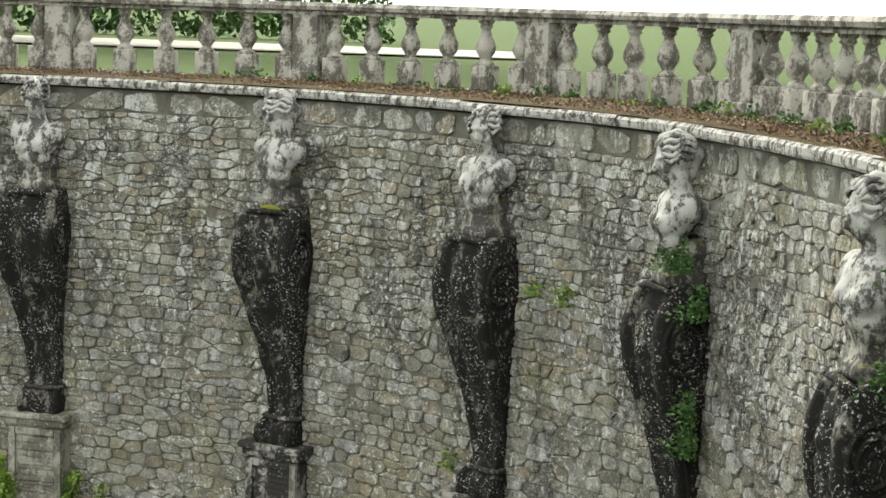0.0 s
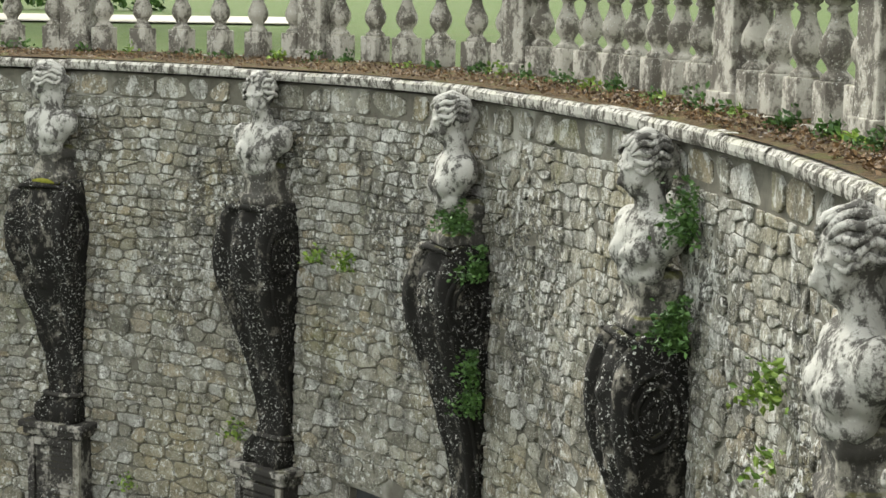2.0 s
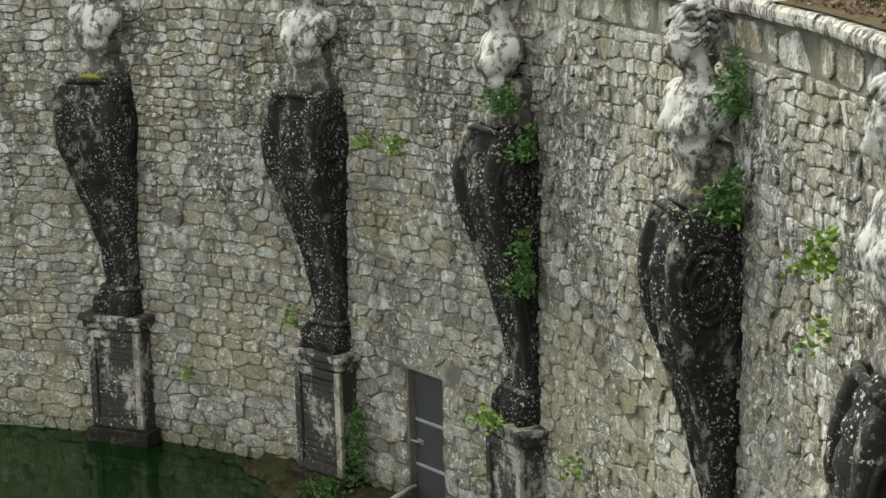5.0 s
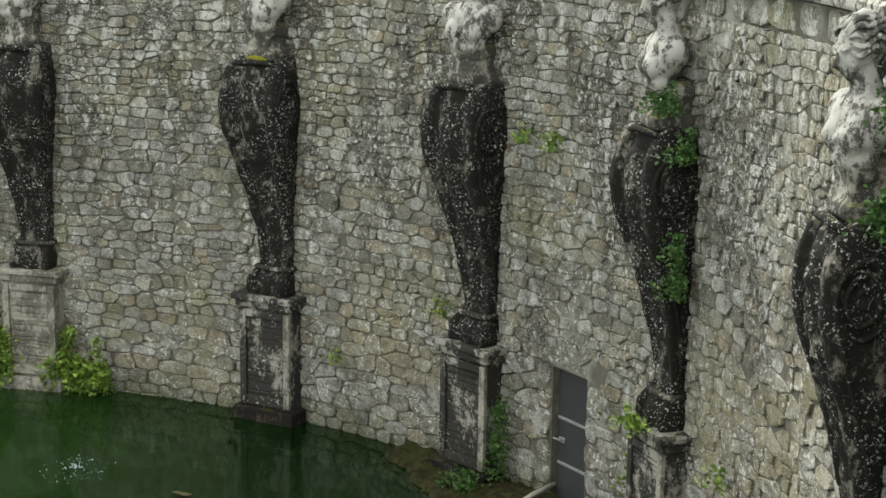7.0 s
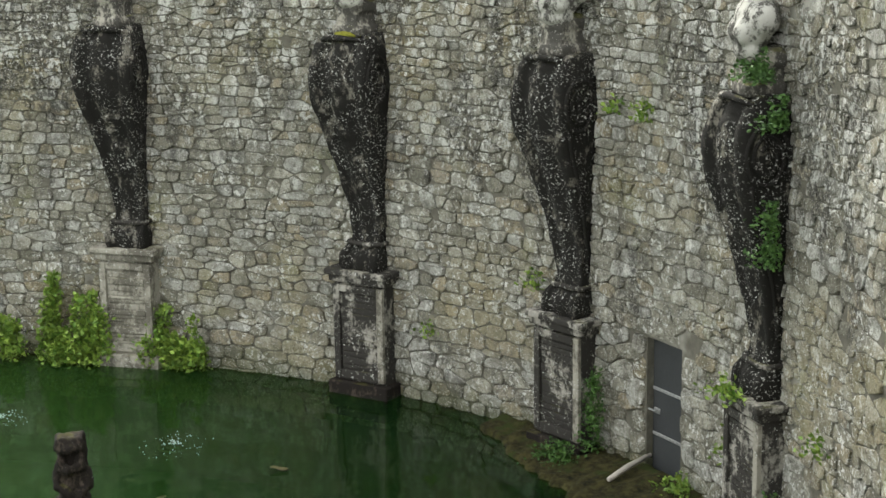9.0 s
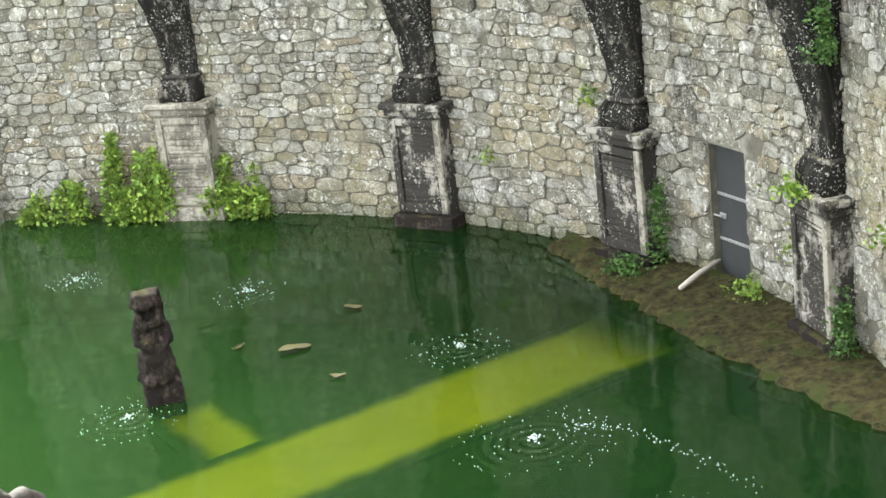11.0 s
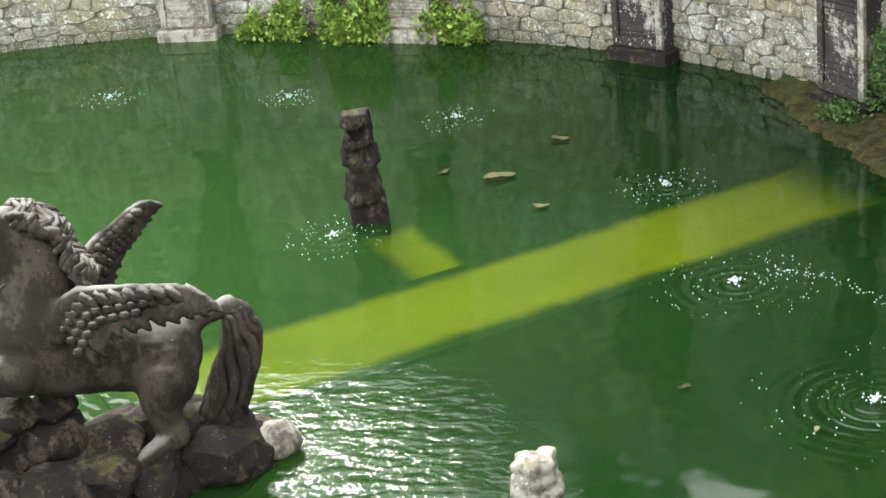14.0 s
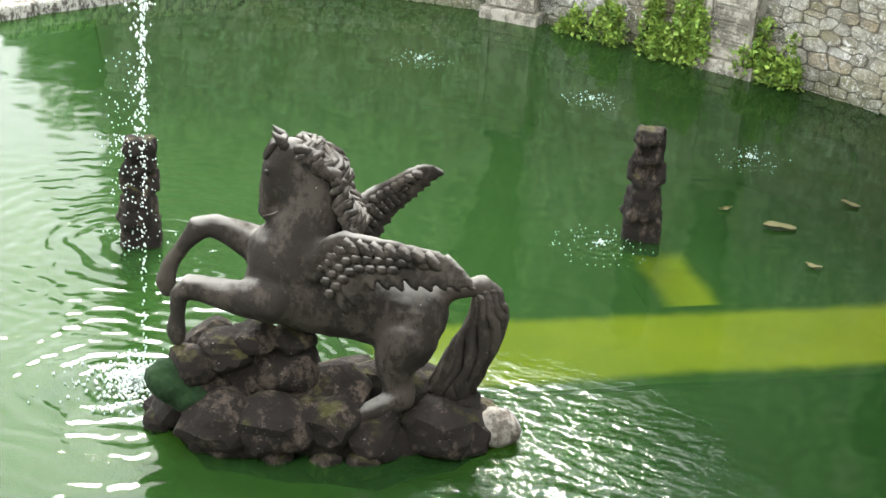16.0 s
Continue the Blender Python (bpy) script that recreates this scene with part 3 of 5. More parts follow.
def build_pedestal(s, index, material, depth=0.30, base=-0.3):
    rng = random.Random(index + 70)
    holder = thing("pedestal", ("pale" if material is PALE else "dark crusted") + " stone pedestal with recessed panel at the water", "pedestal", "pedestals along the wall", stand(s, 0.0, 0.0))
    w = 0.38
    bm = bmesh.new()
    box(bm, -w, w, -0.02, depth - 0.05, 0.16, 1.475, 0.015)
    part("die", bm, material, holder, "", False)
    bm = bmesh.new()
    box(bm, -w - 0.09, w + 0.09, -0.02, depth + 0.06, 1.56, 1.64, 0.02)
    box(bm, -w - 0.05, w + 0.05, -0.02, depth + 0.02, 1.47, 1.565, 0.02)
    for v in bm.verts:
        v.co += Vector((noise.noise(v.co * 7 + Vector((index, 0, 0))), noise.noise(v.co * 7 + Vector((0, index, 5))), 0.6 * noise.noise(v.co * 6))) * 0.012
    part("cap", bm, material, holder, "", False)
    for x0, x1, z0, z1 in ((-w, -w + 0.1, 0.2, 1.44), (w - 0.1, w, 0.2, 1.44), (-w + 0.1, w - 0.1, 1.34, 1.44), (-w + 0.1, w - 0.1, 0.2, 0.32)):
        bm = bmesh.new()
        box(bm, x0 + 0.003, x1 - 0.003, depth - 0.06, depth - 0.005, z0 + 0.003, z1 - 0.003, 0.01)
        part("panel_frame", bm, PALE if x1 < 0 else material, holder, "", False)
    # worn carved courses inside the panel
    z = 0.34
    while z < 1.3:
        h = rng.uniform(0.05, 0.1)
        bm = bmesh.new()
        box(bm, -w + 0.11, w - 0.11, depth - 0.08, depth - 0.035 + rng.uniform(-0.01, 0.012), z, min(z + h, 1.33) - 0.012, 0.008)
        for v in bm.verts:
            v.co += Vector((0, noise.noise(v.co * 9 + Vector((index, z, 0))), 0.7 * noise.noise(v.co * 7 + Vector((3, z, index))))) * 0.014
        part("panel_course", bm, material, holder, "", False)
        z += h
    bm = bmesh.new()
    box(bm, -w - 0.07, w + 0.07, -0.02, depth + 0.05, base, 0.17, 0.025)
    for v in bm.verts:
        v.co += Vector((noise.noise(v.co * 6 + Vector((index * 2, 0, 0))), noise.noise(v.co * 6 + Vector((0, index, 9))), 0)) * 0.025
    part("plinth", bm, WETROCK if material is not PALE else PALE, holder, "", False)
    return holder


def bust_mesh(head_turn, bow):
    """Half figure without arms: chest and head with waved hair, one carved mesh."""
    bm = bmesh.new()
    blob(bm, (0, 0.03, 0.66), (0.32, 0.18, 0.25))
    blob(bm, (-0.27, 0.0, 0.72), (0.13, 0.14, 0.16))
    blob(bm, (0.27, 0.0, 0.72), (0.13, 0.14, 0.16))
    blob(bm, (-0.12, 0.15, 0.58), (0.125, 0.10, 0.13))
    blob(bm, (0.12, 0.15, 0.58), (0.125, 0.10, 0.13))
    blob(bm, (0, 0.07, 0.43), (0.23, 0.15, 0.13))
    limb(bm, [(0, -0.01, 0.76), (0, 0.0, 0.88), (0, 0.03, 1.02)], [0.19, 0.125, 0.115], 12)
    limb(bm, [(-0.27, 0.08, 0.82), (-0.12, 0.20, 0.66), (0.08, 0.21, 0.50)], [0.02, 0.03, 0.03], 6)
    h, hair = bmesh.new(), bmesh.new()
    blob(h, (0, -0.01, 0.155), (0.135, 0.165, 0.165))
    blob(h, (0, 0.06, 0.085), (0.10, 0.105, 0.145))
    blob(h, (0, 0.112, -0.025), (0.05, 0.045, 0.042))
    limb(h, [(0, 0.158, 0.15), (0, 0.188, 0.09), (0, 0.2, 0.055)], [0.016, 0.021, 0.027], 6)
    blob(h, (0, 0.158, 0.008), (0.04, 0.022, 0.016), detail=2)
    for side in (-1, 1):
        blob(h, (side * 0.05, 0.145, 0.152), (0.048, 0.028, 0.018), detail=2)
        blob(h, (side * 0.065, 0.105, 0.05), (0.042, 0.04, 0.05), detail=2)
        # hair drawn back from the brow in waves
        for k in range(6):
            pts = []
            for q in range(9):
                phi = radians(46 + 15 * q)
                a = radians(9 + 18.5 * k + 9 * math.sin(q * 1.6 + k * 1.3))
                swell = 1.09 + 0.05 * math.sin(q * 1.9 + k)
                pts.append((side * 0.138 * swell * math.sin(phi) * math.sin(a), -0.01 + 0.17 * swell * math.cos(phi), 0.155 + 0.17 * swell * math.sin(phi) * math.cos(a)))
            limb(hair, pts, [0.014, 0.022, 0.025, 0.022, 0.026, 0.023, 0.026, 0.022, 0.017], 6)
    blob(h, (0, -0.19, 0.11), (0.075, 0.07, 0.08), detail=2)
    limb(h, [(0, -0.16, 0.05), (0.03, -0.13, -0.06), (0.08, -0.08, -0.16)], [0.05, 0.045, 0.03], 6)
    for piece in (h, hair):
        bmesh.ops.transform(piece, matrix=pose(0, 0.03, 1.06, -bow, 0, head_turn) @ Matrix.Scale(1.1, 4), verts=piece.verts)
    tmp = bpy.data.meshes.new("tmp")
    h.to_mesh(tmp)
    h.free()
    bm.from_mesh(tmp)
    bpy.data.meshes.remove(tmp)
    ob = carved("bust", bm, BUST, 0.0195, None, "", 0.006, 8.0, 1, hair)
    mesh = ob.data
    bpy.data.objects.remove(ob)
    return mesh


def stump_mesh():
    bm = bmesh.new()
    for w, d, z in ((0.21, 0.17, 0.05), (0.17, 0.14, 0.19), (0.19, 0.15, 0.33)):
        box(bm, -w, w, -0.24, d, z - 0.068, z + 0.068, 0.03)
    box(bm, -0.15, 0.15, -0.22, 0.11, 0, 0.44, 0.02)
    ob = carved("waist_stump", bm, WAIST, 0.022, None, "", 0.014, 7.0, 1)
    mesh = ob.data
    bpy.data.objects.remove(ob)
    return mesh


BUSTS = [bust_mesh(0, 13), bust_mesh(-50, 6), bust_mesh(18, 9)]
STUMP = stump_mesh()
HERMS = [  # compass angle of the console, bust's turn, kind of bust, shift in height
    (-20.0, 0, 2, 0.0, "facing the pool"), (-12.7, -8, 2, 0.0, "facing the pool"), (-4.98, -12, 1, 0.0, "head turned aside in profile"),
    (1.81, 4, 2, 0.0, "head slightly turned"), (8.25, -12, 0, -0.03, "head bowed, ivy behind the shoulder"),
    (14.84, 10, 0, -0.03, "head bowed, ferns at the waist"), (22.3, 6, 0, 0.0, "head bowed in profile"), (25.1, 14, 0, -0.36, "waved hair, standing lower")]
HERM_S = [at_bearing(h[0]) for h in HERMS]
for i, (s, (_, turn, kind, dz, words)) in enumerate(zip(HERM_S, HERMS)):
    build_pedestal(s, i, PALE if i < 2 else PEDESTAL)
    con = build_console(s, i)
    if dz:
        con.scale = (1, 1, 1 + dz / 2.98)
    ob = new("bust", BUSTS[kind])
    ob.matrix_basis = stand(s, 0.22 if i < 7 else 0.12, 4.60 + dz, turn)
    tagged(ob, "pale lichened stone bust, " + words, "bust", "busts along the wall")
    ob = new("waist_stump", STUMP)
    ob.matrix_basis = stand(s, 0.22 if i < 7 else 0.12, 4.60 + dz, turn * 0.5)
    tagged(ob, "grey banded stone stump under the bust", "statue base", "stumps under the busts")

# ---- iron door ----
def build_door():
    mid = (DOOR_A + DOOR_B) / 2
    w = (DOOR_B - DOOR_A) / 2
    ob = thing("door", "narrow dark iron door, shut, with rivet bands", "door", "", stand(mid, -0.10, 0.0), "structure")
    bm = bmesh.new()
    box(bm, -w + 0.012, w - 0.012, -0.03, 0.03, -0.04, DOOR_TOP - 0.012, 0.006)
    part("door_leaf", bm, IRON, ob, "", False)
    for z in (0.5, 1.02):
        bm = bmesh.new()
        box(bm, -w + 0.02, w - 0.02, 0.03, 0.042, z - 0.018, z + 0.018, 0.004)
        for k in range(9):
            blob(bm, (-w + 0.05 + (2 * w - 0.1) * k / 8, 0.044, z), 0.012, detail=1)
        part("rivet_band", bm, STEEL, ob, "grey metal band with rivets", False)
    bm = bmesh.new()
    box(bm, w - 0.16, w - 0.05, 0.03, 0.05, 0.74, 0.80, 0.006)
    limb(bm, [(w - 0.13, 0.05, 0.78), (w - 0.13, 0.09, 0.78), (w - 0.02, 0.09, 0.78)], [0.012] * 3, 6)
    part("handle", bm, STEEL, ob, "galvanised lever handle", False)
    return ob


build_door()

# ---- winged horse on rocks ----
HX, HY = -5.40, 11.41
HORSE_TURN = math.degrees(math.atan2(0.42790576, 0.90382336))


def feather(bm, a, b, width, thick, out):
    """One long flat feather from a to b with a rounded tip, turned to face out."""
    a, b, out = Vector(a), Vector(b), Vector(out).normalized()
    d = (b - a).normalized()
    side = d.cross(out).normalized()
    rows = []
    for u, w in ((0, 0.7), (0.3, 1.0), (0.7, 1.0), (0.9, 0.75), (1.0, 0.3)):
        c = a.lerp(b, u)
        rows.append([bm.verts.new(c - side * width * w / 2), bm.verts.new(c + out * thick), bm.verts.new(c + side * width * w / 2), bm.verts.new(c - out * thick * 0.6)])
    for p, q in zip(rows, rows[1:]):
        for k in range(4):
            bm.faces.new((p[k], p[(k + 1) % 4], q[(k + 1) % 4], q[k]))
    bm.faces.new(rows[0][::-1])
    bm.faces.new(rows[-1])


def build_wing(bm, fine, root, bend, tip, low, y, out):
    """Stout arm along the upper edge, two rows of scale-like coverts and a row of long feathers under it."""
    root, bend, tip, low = Vector(root), Vector(bend), Vector(tip), Vector(low)
    def edge(u):
        return root.lerp(bend, u / 0.3) if u < 0.3 else bend.lerp(tip, (u - 0.3) / 0.7)
    limb(bm, [root - Vector((0, 0, 0.12)), root, root.lerp(bend, 0.6) + Vector((0, 0, 0.02)), bend, bend.lerp(tip, 0.4), bend.lerp(tip, 0.8), tip], [0.08, 0.085, 0.07, 0.055, 0.045, 0.035, 0.02], 10)
    fall = low - root
    for k in range(11):
        u = 0.04 + 0.92 * k / 10
        a = edge(u)
        reach = 1.0 - 0.5 * u
        b = a + fall * reach + (tip - bend) * (0.10 + 0.10 * u) + Vector((0, y * 0.02 * (k % 2), 0))
        feather(fine, a, b, 0.105 - 0.03 * u, 0.022, out)
        feather(bm, a, b, 0.12, 0.035, out)
    for row, (size, start) in enumerate(((0.52, 0.0), (0.30, 0.0))):
        for k in range(10 - row):
            u = 0.03 + 0.8 * k / 9
            a = edge(u) + Vector(out).normalized() * (0.025 + 0.018 * row)
            b = a + fall * (1.0 - 0.62 * u) * size + (tip - bend) * 0.10
            feather(fine, a, b, 0.10, 0.03, out)
    for k in range(26):
        u, v = (k % 9) / 9 * 0.7 + 0.03, 0.2 + 0.22 * (k // 9)
        c = edge(u) + fall * (1.0 - 0.62 * u) * v + Vector(out).normalized() * 0.045
        blob(fine, tuple(c), (0.05, 0.022, 0.04), (0, 20, 0), 1)


def build_horse():
    m = pose(HX, HY, 0, 0, 0, HORSE_TURN)
    bm, fine = bmesh.new(), bmesh.new()
    # barrel, deep chest and heavy croup
    limb(bm, [(-0.44, 0, 1.30), (-0.22, 0, 1.20), (0.05, 0, 1.15), (0.3, 0, 1.10), (0.52, 0, 1.05)], [0.33, 0.34, 0.32, 0.31, 0.32], 18)
    blob(bm, (-0.46, 0, 1.42), (0.27, 0.29, 0.36), (0, -14, 0))
    blob(bm, (0.54, 0, 1.02), (0.31, 0.31, 0.37), (0, 18, 0))
    for side in (-1, 1):
        blob(bm, (-0.42, side * 0.2, 1.24), (0.2, 0.13, 0.26), (0, 20, 0))
        blob(bm, (0.54, side * 0.2, 0.94), (0.25, 0.14, 0.32), (0, 10, 0))
    # thick arched neck
    limb(bm, [(-0.36, 0, 1.42), (-0.30, 0, 1.66), (-0.24, 0, 1.90), (-0.26, 0, 2.10), (-0.34, 0, 2.26), (-0.42, 0, 2.33)], [0.34, 0.30, 0.25, 0.205, 0.17, 0.13], 16)
    blob(bm, (-0.22, 0, 1.7), (0.26, 0.15, 0.42), (0, 8, 0))
    # long head held upright, cheek, muzzle and chin
    limb(bm, [(-0.46, 0, 2.34), (-0.52, 0, 2.22), (-0.555, 0, 2.08), (-0.585, 0, 1.95), (-0.59, 0, 1.86)], [0.115, 0.125, 0.10, 0.08, 0.078], 14)
    blob(bm, (-0.45, 0.05, 2.10), (0.115, 0.075, 0.15))
    blob(bm, (-0.45, -0.05, 2.10), (0.115, 0.075, 0.15))
    blob(bm, (-0.57, 0, 1.83), (0.075, 0.075, 0.06))
    blob(bm, (-0.50, 0, 1.89), (0.05, 0.055, 0.06))
    for side in (-1, 1):
        limb(fine, [(-0.46, side * 0.06, 2.38), (-0.51, side * 0.075, 2.45), (-0.57, side * 0.07, 2.51)], [0.045, 0.04, 0.010], 8)
        blob(bm, (-0.575, side * 0.095, 2.23), (0.045, 0.03, 0.03))
        blob(fine, (-0.60, side * 0.098, 2.205), (0.022, 0.02, 0.02), detail=2)
        blob(bm, (-0.64, side * 0.045, 1.86), (0.022, 0.026, 0.03))
        limb(fine, [(-0.615, side * 0.07, 1.83), (-0.55, side * 0.082, 1.85), (-0.50, side * 0.075, 1.88)], [0.008, 0.01, 0.008], 6)
    # forelegs flung forward
    limb(bm, [(-0.52, 0.16, 1.42), (-0.80, 0.18, 1.55), (-1.02, 0.18, 1.63), (-1.13, 0.18, 1.60), (-1.22, 0.18, 1.48), (-1.31, 0.18, 1.34), (-1.36, 0.18, 1.24)],
         [0.19, 0.125, 0.095, 0.098, 0.072, 0.062, 0.075], 12)
    limb(bm, [(-1.35, 0.18, 1.25), (-1.38, 0.18, 1.14), (-1.36, 0.18, 1.07)], [0.07, 0.085, 0.075], 10)
    limb(bm, [(-0.50, -0.2, 1.20), (-0.74, -0.22, 1.20), (-0.98, -0.22, 1.25), (-1.17, -0.22, 1.28), (-1.24, -0.22, 1.20), (-1.245, -0.22, 1.04)],
         [0.20, 0.145, 0.115, 0.10, 0.075, 0.06], 12)
    limb(bm, [(-1.245, -0.22, 1.03), (-1.25, -0.22, 0.92), (-1.24, -0.22, 0.85)], [0.06, 0.08, 0.075], 10)
    # hind legs: short thighs sunk into the rock, shanks lying forward along it
    for side in (-1, 1):
        limb(bm, [(0.52, side * 0.18, 0.92), (0.46, side * 0.2, 0.72), (0.47, side * 0.2, 0.56), (0.52, side * 0.2, 0.42)], [0.25, 0.18, 0.13, 0.12], 12)
        limb(bm, [(0.52, side * 0.24, 0.42), (0.32, side * 0.34, 0.36), (0.10, side * 0.40, 0.28), (-0.06, side * 0.44, 0.20), (-0.10, side * 0.46, 0.06)], [0.115, 0.085, 0.075, 0.075, 0.09], 10)
    # tail arched off the croup, twisting down to the rock
    limb(bm, [(0.76, 0, 1.20), (0.88, 0, 1.25), (1.0, 0, 1.29), (1.10, 0, 1.31), (1.18, 0, 1.24), (1.19, 0, 1.08), (1.15, 0, 0.88), (1.07, 0, 0.68), (0.97, 0, 0.52), (0.92, 0, 0.40)],
         [0.085, 0.075, 0.08, 0.09, 0.105, 0.115, 0.13, 0.15, 0.18, 0.19], 14)
    for k in range(10):
        a = k * math.tau / 10
        pts = []
        for q in range(9):
            u = q / 8
            mid = Vector((1.14, 0, 1.27)).lerp(Vector((1.19, 0, 1.05)), min(1, u * 2.4)).lerp(Vector((0.93, 0, 0.42)), max(0, (u - 0.35) / 0.65))
            r = 0.085 + 0.10 * u
            turn = a + 1.9 * u + 0.25 * math.sin(q * 1.7 + k)
            pts.append(mid + Vector((r * math.cos(turn), r * math.sin(turn), 0.02 * math.sin(q * 2 + k))))
        limb(fine, pts, [0.03 + 0.018 * math.sin(math.pi * q / 8) for q in range(9)], 6)
    # mane: curling locks on the crest and down the near side of the neck
    rng = random.Random(4)
    for k in range(17):
        u = k / 16
        top = Vector((-0.38, 0, 2.40)).lerp(Vector((-0.14, 0, 2.32)), min(1, u * 2.6)).lerp(Vector((0.08, 0, 1.76)), max(0, (u - 0.34) / 0.66))
        for side in (-1, 1):
            pts, rad, reach = [], [], (0.10 + 0.20 * u) * rng.uniform(0.8, 1.2)
            for q in range(8):
                v = q / 7
                pts.append(top + Vector((0.05 + 0.045 * math.sin(q * 1.5 + k * 0.9), side * (0.02 + (0.13 + 0.12 * u) * math.sin(min(1, v * 1.3) * math.pi / 2)), 0.05 - reach * v + 0.02 * math.cos(q * 1.4))))
                rad.append(0.026 + 0.016 * math.sin(math.pi * v))
            limb(fine, pts, rad, 7)
    for k in range(3):
        limb(fine, [(-0.48, -0.03 + 0.03 * k, 2.44), (-0.56, -0.04 + 0.04 * k, 2.40), (-0.62, -0.05 + 0.05 * k, 2.30)], [0.03, 0.032, 0.02], 6)
    # wings: near one half spread over the flank, far one raised
    build_wing(bm, fine, (-0.20, -0.29, 1.60), (0.0, -0.42, 1.84), (0.80, -0.60, 1.80), (-0.05, -0.42, 1.19), -1, (0.1, -1, 0.15))
    build_wing(bm, fine, (0.0, 0.24, 1.66), (0.18, 0.34, 1.88), (0.60, 0.46, 2.12), (0.2, 0.32, 1.42), 1, (0.1, -1, -0.1))
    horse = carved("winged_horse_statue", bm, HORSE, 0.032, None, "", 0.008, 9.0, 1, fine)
    horse.matrix_basis = m
    tagged(horse, "brown weathered stone winged horse rearing on rocks", "statue")
    # rocky mound under it: set boulders, then smaller broken ones round the waterline
    rng = random.Random(11)
    mound = thing("rock_mound", "wet brown rocks in the pool under the statue", "rocks", "", m)
    rocks = [(-1.0, 0.0, 0.42, 0.34), (-0.72, 0.05, 0.50, 0.34), (-0.42, 0.0, 0.52, 0.30), (-0.36, 0.0, 0.78, 0.20), (-1.2, 0.0, 0.22, 0.30), (-0.9, -0.38, 0.22, 0.32), (-0.5, -0.42, 0.20, 0.34),
             (-0.12, -0.34, 0.22, 0.33), (0.02, -0.1, 0.32, 0.34), (0.32, -0.28, 0.14, 0.32), (0.42, 0.05, 0.26, 0.36), (0.74, -0.22, 0.14, 0.34), (0.86, 0.05, 0.22, 0.34), (1.02, -0.12, 0.10, 0.30),
             (0.6, 0.34, 0.15, 0.33), (0.1, 0.4, 0.18, 0.33), (-0.5, 0.4, 0.25, 0.36), (-1.0, 0.34, 0.25, 0.34), (-1.12, -0.2, 0.62, 0.22), (-0.86, -0.18, 0.74, 0.22), (-1.0, 0.05, 0.70, 0.22), (-0.66, -0.1, 0.80, 0.20)]
    for _ in range(26):
        a = rng.uniform(0, math.tau)
        rocks.append((-0.1 + 1.28 * math.cos(a), 0.55 * math.sin(a), rng.uniform(-0.06, 0.08), rng.uniform(0.12, 0.2)))
    for k, (x, y, z, r) in enumerate(rocks):
        bm = bmesh.new()
        bmesh.ops.create_icosphere(bm, subdivisions=3, radius=1.0)
        axis = [Vector((rng.gauss(0, 1), rng.gauss(0, 1), rng.gauss(0, 0.8))).normalized() for _ in range(9)]
        flat = [rng.uniform(0.62, 0.9) for _ in axis]
        for v in bm.verts:
            d = v.co.normalized()
            # broken faces: cut the ball by a few planes, then roughen it
            size = min([1.0] + [f / max(0.2, d.dot(q)) for q, f in zip(axis, flat) if d.dot(q) > 0.2])
            v.co = d * size
            v.co += d * (0.10 * noise.noise(d * 2.2 + Vector((k, 0, 0))) + 0.05 * noise.noise(d * 6 + Vector((0, k, 0))))
            v.co = Vector((v.co.x * r * 1.15, v.co.y * r, v.co.z * r * 0.85))
        bmesh.ops.transform(bm, matrix=pose(x, y, z, 0, 0, rng.uniform(-25, 25)), verts=bm.verts)
        part("rock", bm, WETROCK, mound, "", False)
    bm = bmesh.new()
    blob(bm, (-0.05, 0.0, -0.05), (1.25, 0.5, 0.42))
    for v in bm.verts:
        v.co += 0.06 * Vector((noise.noise(v.co * 4), noise.noise(v.co * 4 + Vector((5, 0, 0))), noise.noise(v.co * 4 + Vector((0, 5, 0)))))
    part("bed_rock", bm, WETROCK, mound, "", False)
    bm = bmesh.new()
    blob(bm, (0, 0, 0), (0.2, 0.17, 0.16))
    stone = carved("loose_stone", bm, HORSE_PALE, 0.02, None, "", 0.03, 5.0, 1)
    stone.matrix_basis = m @ pose(1.3, -0.1, 0.12)
    tagged(stone, "grey rounded stone at the end of the rock mound", "stone")


build_horse()

